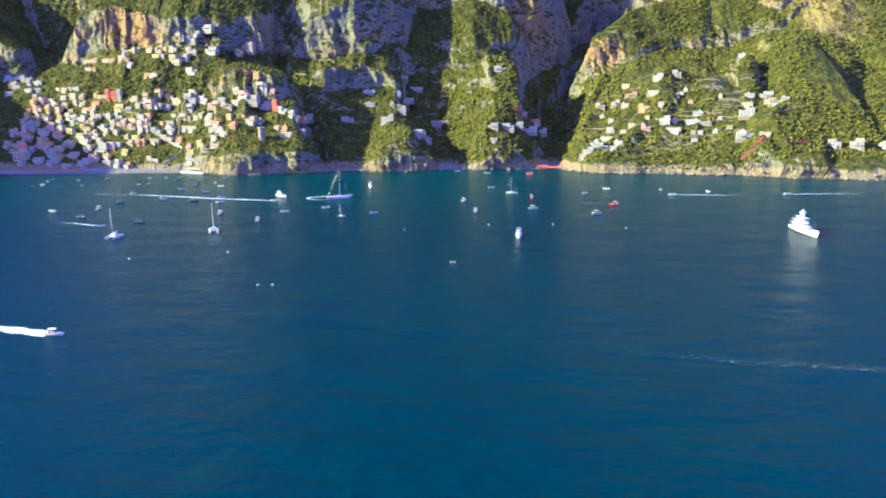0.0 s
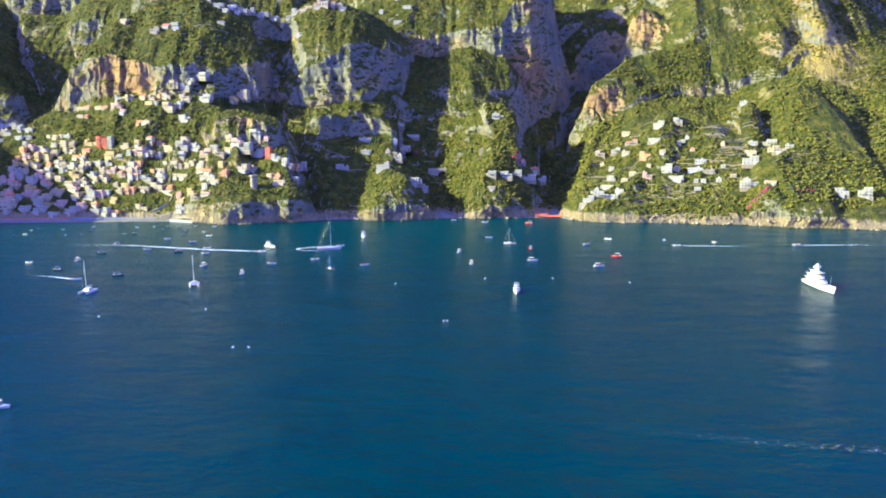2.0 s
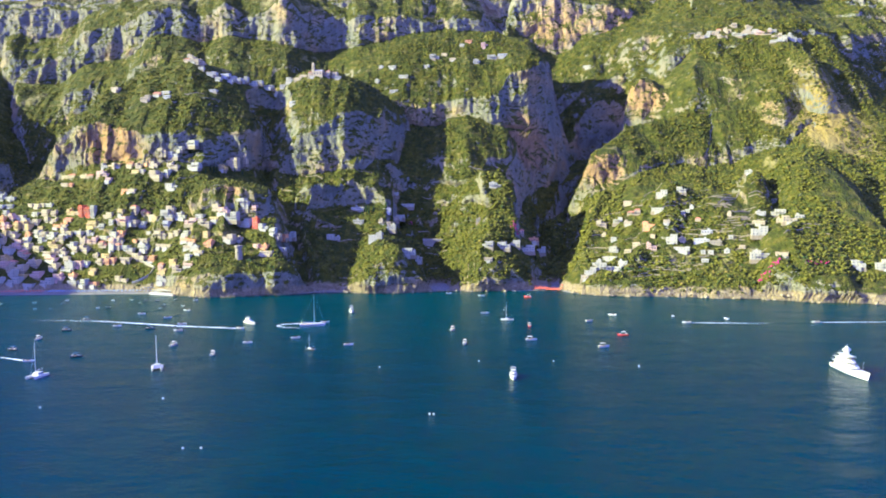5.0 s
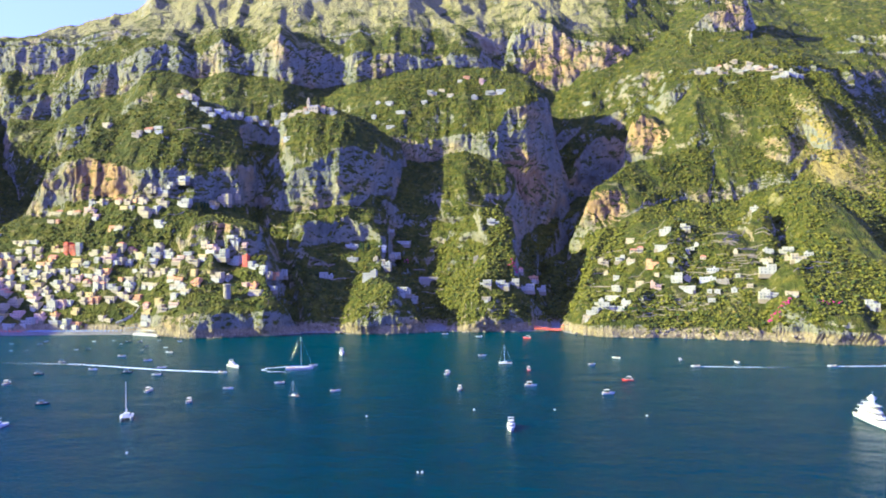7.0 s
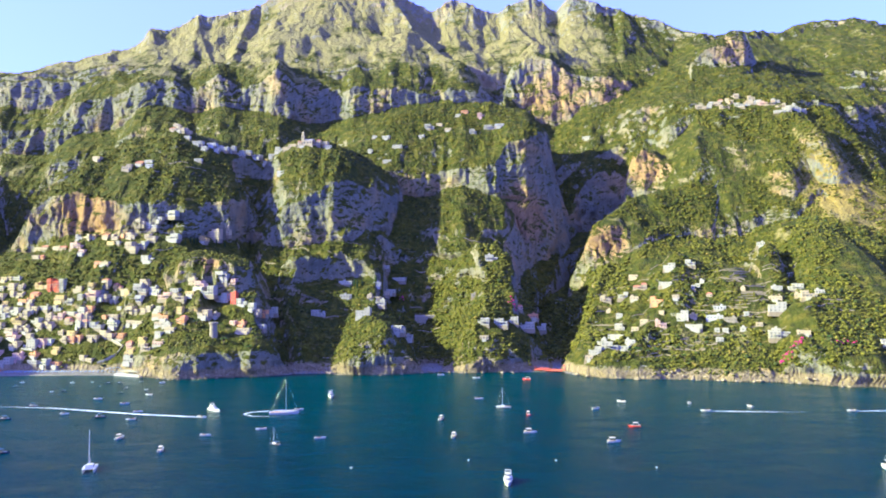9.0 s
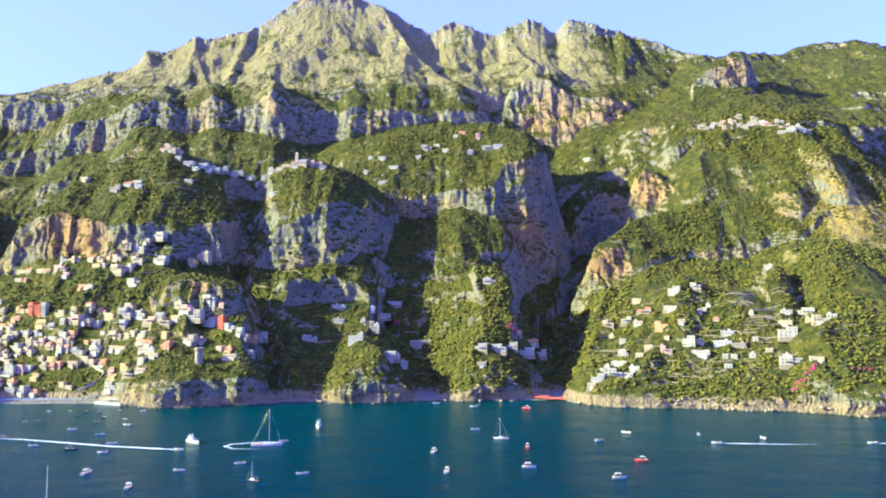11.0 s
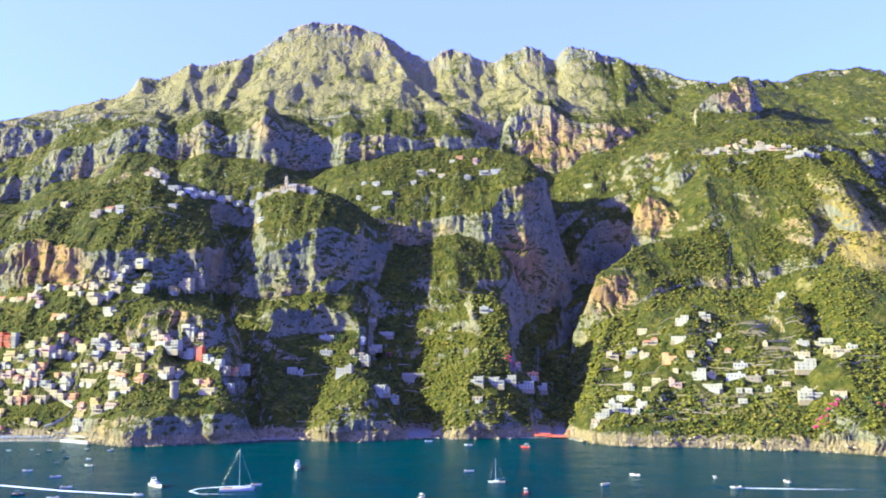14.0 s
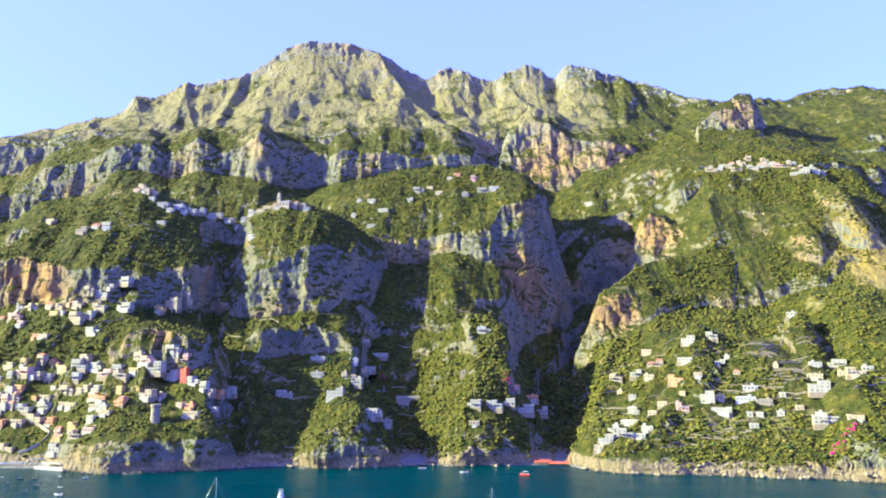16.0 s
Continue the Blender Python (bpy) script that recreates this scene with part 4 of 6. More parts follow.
        if rng.random() < 0.7:
            for lv in range(n):
                part("window", OPENINGS[kind], root, pose(x0 - (0.13 if lv == 0 else 0.01), (y0 + y1) / 2, lv * storey + 1.65, 0, 0, -90) @ SMALL)
    # balcony or terrace with a rail
    if w > 7 and rng.random() < 0.75:
        bl = rng.randrange(0, levels)
        zb = bl * storey + 0.3
        y0 = 0.0
        b0, b1 = -w * rng.uniform(0.2, 0.5), w * rng.uniform(0.1, 0.5)
        out = rng.uniform(1.4, 3.2)
        slab = part("balcony", Shape().box(b0, y0 - out, zb - (0.2 if bl else 5.0), b1, y0 - 0.15, zb, 0).mesh("balcony", [other if rng.random() < 0.6 else wall]), root)
        rail = Shape().box(b0 + 0.05, y0 - out + 0.05, zb + 0.95, b1 - 0.05, y0 - out + 0.13, zb + 1.03)
        for i in range(int((b1 - b0) / 1.2) + 1):
            px = b0 + 0.1 + i * (b1 - b0 - 0.2) / max(1, int((b1 - b0) / 1.2))
            rail.box(px - 0.04, y0 - out + 0.05, zb, px + 0.04, y0 - out + 0.13, zb + 0.95)
        part("rail", rail.mesh("rail", [RAIL]), slab)
    return root


# house plans, quarter by quarter: x, y, width, height
QUARTERS = {
    "eastern slope lower part": ("wccwwwwwwwscc", [
        (275, 969, 15.0, 12.5), (240, 998, 11.7, 5.9), (241, 971, 17.6, 7.6), (220, 967, 12.5, 7.5), (264, 890, 13.5, 13.5), (272, 879, 24.3, 7.2),
        (204, 918, 11.7, 9.4), (181, 864, 18.4, 8.7), (166, 864, 14.1, 8.7), (203, 868, 10.9, 4.9), (312, 883, 14.5, 5.6), (159, 860, 8.6, 4.3),
        (267, 920, 8.2, 4.7),
    ]),
    "eastern slope upper part": ("wwcopcwwwggc", [
        (300, 971, 12.5, 7.5), (264, 948, 15.8, 7.3), (201, 975, 13.9, 8.8), (248, 928, 15.4, 10.6), (240, 886, 12.3, 7.8), (226, 900, 9.2, 5.2),
        (192, 886, 16.8, 6.7), (194, 863, 13.0, 6.5), (176, 879, 11.1, 7.7), (299, 892, 19.1, 5.7), (309, 904, 13.8, 4.6), (230, 955, 11.1, 5.6),
    ]),
    "garden villas": ("wwccwwcwwc", [
        (377, 917, 11.7, 6.4), (400, 923, 17.7, 7.7), (392, 877, 16.6, 11.0), (370, 907, 15.0, 7.0), (357, 873, 18.7, 13.2), (346, 843, 21.0, 10.5),
        (362, 829, 13.3, 6.7), (389, 984, 10.2, 7.0), (407, 885, 10.1, 5.6), (391, 898, 9.1, 4.6),
    ]),
    "garden villas by the sea": ("wwww", [
        (433, 811, 14.3, 9.1), (455, 806, 15.5, 12.9), (488, 809, 10.4, 7.8), (343, 841, 22.7, 8.0),
    ]),
    "knoll": ("wwwwwopwcs", [
        (68, 995, 16.8, 11.7), (54, 910, 13.9, 10.4), (73, 912, 16.3, 9.9), (88, 924, 11.8, 8.3), (103, 929, 20.2, 10.1), (114, 964, 13.7, 6.8),
        (98, 952, 6.7, 5.5), (123, 960, 12.4, 8.7), (54, 896, 10.2, 5.7), (45, 967, 6.2, 3.7),
    ]),
    "cove villas": ("wwcwwwwwwgwwwc", [
        (-113, 1015, 18.5, 6.6), (-110, 998, 15.6, 7.1), (-75, 987, 16.6, 9.6), (-58, 1024, 13.4, 7.4), (-83, 950, 18.4, 12.8), (-66, 980, 12.7, 8.8),
        (-39, 899, 16.0, 9.1), (-139, 973, 18.9, 10.1), (-49, 1051, 20.7, 4.8), (-73, 1009, 10.5, 6.6), (-65, 1056, 6.2, 6.2), (-188, 949, 12.2, 10.4),
        (-29, 928, 9.5, 4.7), (-62, 1014, 7.9, 5.3),
    ]),
    "church hill": ("ccccwwwcgww", [
        (-207, 1139, 13.7, 6.9), (-192, 1134, 15.2, 7.6), (-174, 1136, 16.7, 7.6), (-163, 1137, 15.2, 8.4), (-155, 1135, 10.6, 6.1), (-229, 1148, 12.3, 7.7),
        (-240, 1152, 10.8, 6.2), (-215, 1138, 12.1, 6.9), (-215, 1109, 16.2, 5.9), (-78, 1204, 14.6, 7.3), (-251, 1163, 9.4, 4.7),
    ]),
    "ridge village": ("cccwwgwwwwwcowgwccww", [
        (-376, 1130, 12.1, 6.8), (-365, 1129, 16.5, 9.8), (-356, 1131, 12.0, 7.6), (-337, 1120, 16.4, 7.4), (-326, 1117, 10.4, 6.7), (-320, 1128, 15.0, 6.0),
        (-305, 1129, 16.6, 7.5), (-296, 1138, 15.2, 7.6), (-286, 1143, 19.9, 7.6), (-279, 1158, 13.9, 6.2), (-266, 1161, 17.1, 4.6), (-418, 1079, 15.7, 8.6),
        (-404, 1086, 13.0, 7.2), (-391, 1085, 14.3, 6.5), (-387, 1078, 11.4, 5.0), (-326, 1092, 11.6, 6.5), (-473, 1106, 13.2, 5.8), (-376, 1142, 9.2, 5.3),
        (-311, 1124, 9.0, 6.0), (-352, 1121, 8.9, 5.3),
    ]),
    "middle hill": ("pwwwwcowwwgcww", [
        (68, 1271, 12.2, 9.6), (80, 1245, 20.3, 7.6), (54, 1236, 11.7, 7.6), (-15, 1254, 17.0, 8.6), (-27, 1241, 10.1, 5.9), (15, 1250, 11.8, 5.1),
        (42, 1287, 12.3, 6.2), (-83, 1241, 13.5, 5.9), (-64, 1223, 16.5, 5.8), (-101, 1245, 8.5, 4.2), (96, 1243, 16.8, 6.8), (1, 1260, 10.3, 6.0),
        (-106, 1225, 8.3, 4.1), (31, 1278, 8.8, 5.3),
    ]),
    "high village": ("cwccccwcwpcwcwwwwccwww", [
        (434, 1306, 17.9, 9.8), (446, 1305, 12.5, 9.8), (458, 1304, 16.1, 11.6), (468, 1293, 17.7, 12.4), (480, 1304, 14.3, 9.8), (494, 1314, 12.6, 8.1),
        (491, 1290, 17.6, 10.6), (507, 1292, 15.9, 9.7), (518, 1290, 17.7, 9.7), (527, 1285, 15.8, 7.9), (536, 1280, 17.4, 9.6), (546, 1281, 14.0, 7.9),
        (547, 1267, 17.2, 7.8), (553, 1259, 15.5, 7.7), (565, 1267, 12.0, 8.7), (571, 1262, 13.8, 7.8), (582, 1265, 10.3, 6.9), (518, 1307, 12.5, 8.0),
        (467, 1308, 9.0, 6.3), (542, 1259, 18.9, 6.8), (257, 1375, 15.2, 5.7), (453, 1311, 8.9, 6.3),
    ]),
    "upper town lower part": ("pyccwcwcwycw", [
        (-453, 1017, 18.6, 8.7), (-437, 1028, 10.8, 7.4), (-404, 1018, 10.7, 10.7), (-383, 1016, 13.3, 11.9), (-359, 1021, 16.0, 8.0), (-357, 1013, 26.5, 10.6),
        (-376, 1001, 23.4, 13.1), (-400, 984, 12.7, 7.0), (-295, 1026, 12.1, 8.1), (-405, 1010, 13.2, 6.6), (-506, 1041, 12.4, 6.8), (-351, 1024, 10.8, 5.3),
    ]),
    "upper town upper part": ("ccowwwwwwcwp", [
        (-445, 1027, 13.5, 8.8), (-419, 1024, 12.1, 7.4), (-394, 1021, 10.7, 7.4), (-374, 1021, 13.4, 8.1), (-337, 1025, 29.6, 8.8), (-329, 1013, 29.2, 8.6),
        (-350, 988, 25.7, 10.3), (-284, 1032, 23.1, 17.7), (-366, 1006, 15.8, 7.9), (-473, 1024, 12.1, 6.1), (-506, 1021, 12.1, 6.7), (-442, 1011, 9.3, 4.6),
    ]),
    "middle town lower part": ("rpywgcwwwwocyy", [
        (-456, 972, 19.0, 24.0), (-400, 952, 18.3, 8.6), (-374, 962, 12.4, 8.1), (-342, 951, 22.1, 14.7), (-345, 945, 24.2, 8.5), (-285, 919, 17.6, 10.0),
        (-253, 920, 18.8, 13.0), (-239, 925, 20.2, 15.4), (-213, 915, 14.0, 9.9), (-250, 898, 14.9, 8.0), (-207, 892, 11.3, 6.8), (-421, 962, 14.9, 7.5),
        (-274, 924, 13.0, 5.9), (-478, 982, 14.0, 7.6),
    ]),
    "middle town upper part": ("yccwppwrwwcww", [
        (-442, 961, 38.5, 9.3), (-388, 952, 18.4, 7.4), (-364, 959, 12.4, 7.4), (-325, 951, 16.0, 11.1), (-304, 927, 26.2, 10.7), (-264, 926, 14.2, 8.9),
        (-244, 940, 17.0, 18.1), (-223, 918, 7.6, 18.8), (-200, 908, 8.1, 8.1), (-202, 884, 16.8, 6.1), (-389, 962, 12.4, 7.5), (-294, 931, 11.9, 7.2),
        (-194, 908, 8.1, 6.9),
    ]),
    "lower town": ("cwcwwwwwwcpcwowccp", [
        (-346, 937, 28.9, 10.2), (-367, 938, 14.5, 7.2), (-326, 931, 15.5, 8.3), (-396, 936, 10.8, 7.8), (-382, 928, 17.8, 10.1), (-366, 920, 20.0, 10.6),
        (-364, 930, 15.5, 10.1), (-381, 918, 15.2, 6.4), (-378, 899, 25.1, 8.5), (-416, 935, 12.0, 7.8), (-433, 943, 15.8, 8.5), (-439, 934, 14.3, 9.6),
        (-418, 943, 13.3, 7.3), (-295, 905, 11.5, 5.7), (-456, 954, 14.7, 7.4), (-299, 901, 11.5, 5.2), (-330, 919, 12.9, 5.9), (-437, 918, 12.9, 9.4),
    ]),
    "harbour front lower part": ("ccwwcyccpwpwyppcg", [
        (-551, 907, 25.3, 16.9), (-510, 918, 21.4, 12.1), (-468, 901, 23.8, 9.7), (-537, 939, 14.7, 8.8), (-500, 941, 14.6, 8.8), (-532, 972, 15.3, 13.7),
        (-517, 988, 15.5, 7.8), (-471, 955, 29.7, 9.6), (-534, 923, 15.8, 10.0), (-508, 903, 18.3, 8.4), (-574, 940, 16.1, 8.7), (-489, 899, 15.4, 6.9),
        (-534, 930, 14.5, 8.0), (-477, 928, 18.8, 9.4), (-559, 974, 13.7, 7.6), (-533, 1001, 12.5, 7.1), (-545, 918, 14.2, 8.6),
    ]),
    "harbour front upper part": ("wcwpycwccwcpcwcpw", [
        (-529, 903, 16.9, 9.1), (-498, 925, 28.8, 10.1), (-450, 916, 28.5, 14.2), (-529, 946, 13.3, 8.9), (-480, 942, 22.0, 9.5), (-524, 978, 13.7, 9.2),
        (-491, 955, 14.9, 9.0), (-557, 934, 17.4, 10.1), (-564, 925, 18.7, 10.1), (-560, 951, 14.8, 8.9), (-543, 961, 15.0, 9.0), (-486, 909, 16.9, 9.9),
        (-516, 936, 16.0, 8.7), (-499, 951, 13.3, 8.9), (-548, 989, 12.4, 7.0), (-456, 905, 15.5, 9.1), (-515, 997, 12.5, 7.1),
    ]),
    "western village": ("gwwwcwgwwww", [
        (-633, 1046, 16.3, 9.0), (-623, 1050, 16.3, 9.8), (-611, 1046, 16.3, 9.0), (-588, 1018, 14.4, 8.1), (-617, 1024, 14.4, 7.9), (-609, 1019, 14.5, 8.0),
        (-586, 1006, 12.6, 7.2), (-577, 1017, 12.8, 7.2), (-573, 1007, 11.1, 6.3), (-626, 1052, 11.5, 6.6), (-614, 1008, 12.5, 7.0),
    ]),
}
for quarter, (colours, plan) in QUARTERS.items():
    for c, (hx, hy, hw, hh) in zip(colours, plan):
        if c == "w" and "town" in quarter and HOUSE_RNG.random() < 0.45:
            c = HOUSE_RNG.choice("ccccy")
        sunny = any(k in quarter for k in ("town", "harbour", "eastern", "garden", "high"))
        house(hx, hy, hw, hh, c, "houses of the " + quarter, -19 if sunny else -9)

# the crowded lanes of the old town: neighbours built on to the larger houses, along the contour
fill_rng = random.Random(23)
placed = [(px, py, pw) for _, plan in QUARTERS.values() for px, py, pw, _ in plan]
town = [p for q, (_, plan) in QUARTERS.items() if "town" in q or "harbour" in q for p in plan]
for px, py, pw, ph in town:
    side = -1
    if fill_rng.random() < 0.5:
        side = 1
    hw = fill_rng.uniform(6, 13)
    hx = px + side * (0.5 * min(0.9 * pw, 17.0) + 0.48 * hw + 0.4)
    hy = min((py + 0.5 * k for k in range(-24, 25)), key=lambda v: abs(height(hx, v) - height(px, py)) + 0.02 * abs(v - py))
    if 6 < height(hx, hy) < 175 and all(abs(hx - qx) > 0.4 * (hw + qw) or abs(hy - qy) > 8 for qx, qy, qw in placed):
        placed.append((hx, hy, hw))
        house(hx, hy, hw, ph * fill_rng.uniform(0.7, 1.1), fill_rng.choice("wwwcccccpyyo"), "houses of the old town lanes", -19)
# rows of the harbour quarter, one above the other on its terraces
for level in range(7, 92, 8):
    hx = -578.0
    while hx < -285:
        hw = fill_rng.uniform(7, 14)
        hx += hw
        span_y = np.arange(872.0, 1010.0, 1.0)
        below = np.nonzero(ground_z(np.full(span_y.shape, hx), span_y) > level + 1.5 * math.sin(hx * 0.05))[0]
        if not len(below) or fill_rng.random() > (0.8 if hx < -400 else 0.42):
            continue
        hy = float(span_y[below[0]])
        if all(abs(hx - qx) > 0.42 * (hw + qw) or abs(hy - qy) > 5.5 for qx, qy, qw in placed):
            placed.append((hx, hy, hw))
            house(hx, hy, hw, fill_rng.uniform(5, 13), fill_rng.choice("wwwwccccpyyo"), "houses of the harbour terraces", -19)
# small villas among the terraces of the eastern slope
villas = 0
for _ in range(3000):
    hx, hy, hw = fill_rng.uniform(195, 345), fill_rng.uniform(845, 985), fill_rng.uniform(5, 9)
    hz = height(hx, hy)
    if villas < 16 and 14 < hz < 95 and all(abs(hx - px) > 0.5 * (hw + pw) + 1 or abs(hy - py) > 13 for px, py, pw in placed):
        placed.append((hx, hy, hw))
        villas += 1
        house(hx, hy, hw, fill_rng.uniform(3.5, 6), fill_rng.choice("wwwwcccc"), "villas of the eastern terraces", -19)


# ---- woods ----
def blob(rng, n_clumps, spread, flat):
    """A leafy crown of several uneven clumps, as vertices and triangles."""
    bm = bmesh.new()
    bmesh.ops.create_icosphere(bm, subdivisions=1, radius=1.0)
    v0 = np.array([v.co[:] for v in bm.verts])
    f0 = np.array([[v.index for v in f.verts] for f in bm.faces])
    bm.free()
    vs, fs = [], []
    for k in range(n_clumps):
        a, r = rng.uniform(0, 6.28), spread * math.sqrt(rng.uniform(0.05, 1))
        size = rng.uniform(0.42, 0.72)
        c = np.array([r * math.cos(a), r * math.sin(a), rng.uniform(0.35, 0.95) * flat * (1.2 - 0.6 * r)])
        jitter = np.array([[rng.uniform(0.72, 1.28)] for _ in v0])
        fs.append(f0 + len(v0) * k)
        vs.append(v0 * jitter * np.array([size, size, size * 0.8]) + c)
    return np.concatenate(vs), np.concatenate(fs)


def scatter(name, label, mat, places, templates, seed):
    """One mesh of many crowns: places are rows of x, y, z, radius, height."""
    rng = np.random.RandomState(seed)
    vs, fs, base = [], [], 0
    pick = rng.randint(0, len(templates), len(places))
    for k, (tv, tf) in enumerate(templates):
        rows = places[pick == k]
        if not len(rows):
            continue
        ang = rng.uniform(0, 6.28, len(rows))
        c, s = np.cos(ang)[:, None], np.sin(ang)[:, None]
        x = (tv[None, :, 0] * c - tv[None, :, 1] * s) * rows[:, 3:4] + rows[:, 0:1]
        y = (tv[None, :, 0] * s + tv[None, :, 1] * c) * rows[:, 3:4] + rows[:, 1:2]
        z = tv[None, :, 2] * rows[:, 4:5] + rows[:, 2:3]
        n = tv.shape[0]
        vs.append(np.stack([x, y, z], -1).reshape(-1, 3))
        fs.append((tf[None] + (np.arange(len(rows)) * n)[:, None, None]).reshape(-1, 3) + base)
        base += n * len(rows)
    me = smooth_mesh(name, np.concatenate(vs), np.concatenate(fs))
    me.materials.append(mat)
    return tagged(new(name, me), label, "trees", kind="stuff")


def slope_at(x, y):
    h = ground_z(x, y)
    gx, gy = (ground_z(x + 2.5, y) - h) / 2.5, (ground_z(x, y + 2.5) - h) / 2.5
    return h, np.hypot(gx, gy)


TAKEN = [(px, py, 0.5 * pw + 1.0) for px, py, pw in placed]


def plant(count, y0, y1, u0, u1, limit, thr, seed, rmin, rmax, zmax=520, zmin=5):
    rng = np.random.RandomState(seed)
    y = y0 + (y1 - y0) * rng.rand(count)
    x = y * (u0 + (u1 - u0) * rng.rand(count))
    h, sl = slope_at(x, y)
    dens = fbm(x + 300, y, 60, 4) - 0.07 * np.clip(1.3 - np.hypot((x - 560) / 80, (y - 1110) / 100), 0, 1)
    dens = dens - 0.16 * (np.abs(x - 265) < 85) * (np.abs(y - 915) < 65) - 0.12 * (np.abs(x - 380) < 40) * (np.abs(y - 880) < 45)
    keep = (sl < limit) & (dens > thr) & ~((np.abs(x - 132) < 28) & (y < 915)) & (h > zmin) & (h < zmax)
    for tx, ty, tr in TAKEN:
        keep &= ~((np.abs(x - tx) < tr + 1) & (y - ty < 7) & (y - ty > -6))
    x, y, h = x[keep], y[keep], h[keep]
    r = rmin + (rmax - rmin) * rng.rand(len(x)) ** 1.8
    return np.stack([x, y, h - 0.3 * r, r, r * (0.55 + 0.4 * rng.rand(len(x)))], 1)


TREE_RNG = random.Random(5)
CROWNS = [blob(TREE_RNG, 1 + (k % 4 > 0), 0.65, 0.9) for k in range(16)]
BUSHES = [blob(TREE_RNG, 2, 0.5, 0.7) for _ in range(6)]
scatter("woodland", "olive and oak trees on the eastern slope", LEAF, plant(34000, 790, 1330, 0.11, 0.62, 2.0, -0.22, 1, 1.3, 3.7), CROWNS, 1)
scatter("woodland", "evergreen trees on the western terraces", LEAF, plant(28000, 860, 1340, -0.62, 0.13, 1.8, -0.36, 2, 1.2, 3.4), CROWNS, 2)
scatter("woodland", "dense evergreen trees on the shoulder beside the gorge and on the knoll", LEAF, np.concatenate([plant(1900, 845, 1055, 0.155, 0.235, 2.4, -0.6, 7, 1.6, 4.6), plant(1900, 885, 1060, -0.01, 0.10, 2.0, -0.6, 8, 1.5, 4.2)]), CROWNS, 7)
scatter("scrub", "dark green scrub on ledges and far slopes", LEAF, plant(15000, 1250, 1680, -0.6, 0.62, 1.25, -0.20, 3, 1.8, 4.0, 520), BUSHES, 3)
scatter("woodland", "darker holm oaks and carobs among the olives", DARK_LEAF, np.concatenate([plant(6000, 800, 1330, 0.11, 0.62, 2.0, -0.05, 11, 1.6, 4.2), plant(5500, 870, 1340, -0.62, 0.13, 1.8, -0.12, 12, 1.5, 3.9)]), CROWNS, 9)
scatter("scrub", "low bushes between rocks and houses", LEAF, plant(11000, 800, 1250, -0.62, 0.62, 2.4, -0.06, 4, 0.9, 2.2), BUSHES, 4)


# ---- single trees ----
def cypress(x, y, h):
    root = thing("cypress", "tall dark green cypress tree on the terrace", "tree", pose(x, y, height(x, y) - 0.3), "cypresses")
    part("trunk", Shape().tube((0, 0, 0), (0, 0, h * 0.3), 0.25, 0.15).mesh("trunk", [BARK]), root)
    rng, s = TREE_RNG, Shape()
    rings = []
    for k in range(9):
        t = k / 8
        r = h * 0.11 * math.sin(math.pi * min(1, 0.12 + t * 0.88)) ** 0.7 * (1.1 - 0.5 * t)
        rings.append([(r * rng.uniform(0.7, 1.3) * math.cos(a), r * rng.uniform(0.7, 1.3) * math.sin(a), h * (0.08 + 0.92 * t)) for a in [2 * math.pi * i / 9 for i in range(9)]])
    s.rings(rings)
    part("crown", s.mesh("crown", [CYPRESS]), root)


def pine(x, y, h):
    """An umbrella pine: bare trunk, a few limbs, a broad uneven crown."""
    rng = TREE_RNG
    root = thing("stone_pine", "broad green umbrella pine with a bare trunk", "tree", pose(x, y, height(x, y) - 0.3), "umbrella pines")
    s = Shape().tube((0, 0, 0), (0.2, 0, h * 0.6), 0.32, 0.2)
    for k in range(4):
        a = k * 1.57 + rng.uniform(-0.4, 0.4)
        s.tube((0.2, 0, h * 0.58), (0.2 + h * 0.22 * math.cos(a), h * 0.22 * math.sin(a), h * 0.8), 0.14, 0.06, 5)
    part("trunk", s.mesh("trunk", [BARK]), root)
    vs, fs, base = [], [], 0
    for k in range(9):
        tv, tf = BUSHES[rng.randrange(len(BUSHES))]
        a, r = rng.uniform(0, 6.28), h * 0.33 * math.sqrt(rng.random())
        size = h * rng.uniform(0.14, 0.2)
        vs.append(tv * np.array([size, size, size * 0.7]) + np.array([0.2 + r * math.cos(a), r * math.sin(a), h * rng.uniform(0.72, 0.85)]))
        fs.append(tf + base)
        base += len(tv)
    me = smooth_mesh("crown", np.concatenate(vs), np.concatenate(fs))
    me.materials.append(PINE)
    part("crown", me, root)


CYPRESSES = [
    (-308, 1018, 10), (-304, 1020, 11), (-301, 1023, 9), (-291, 1026, 10), (-279, 1029, 9), (-101, 1012, 12), (-97, 1008, 13),
    (-91, 1009, 10), (-269, 1032, 9), (-230, 940, 9), (-226, 940, 8), (-105, 1008, 9), (-312, 1012, 8), (-74, 1011, 9),
]
PINES = [
    (-189, 1055, 9), (-181, 1054, 10), (-172, 1052, 9), (-167, 1052, 8), (174, 868, 9), (207, 852, 10), (227, 852, 9),
    (198, 849, 8), (249, 839, 9), (-217, 867, 9), (-253, 888, 8), (-183, 868, 7), (375, 805, 9), (322, 837, 9),
    (-189, 860, 9), (-43, 982, 7), (-228, 889, 8), (217, 852, 8),
]
CHURCH, DOME_CHURCH, TOWER = (-184, 1133), (-549, 907), (-231, 878)
STAIRS = [(-357, 918), (-340, 906), (-344, 899), (-355, 897), (-363, 897)]
for tx, ty, th in CYPRESSES:
    cypress(tx, ty, th)
for tx, ty, th in PINES:
    pine(tx, ty, th)


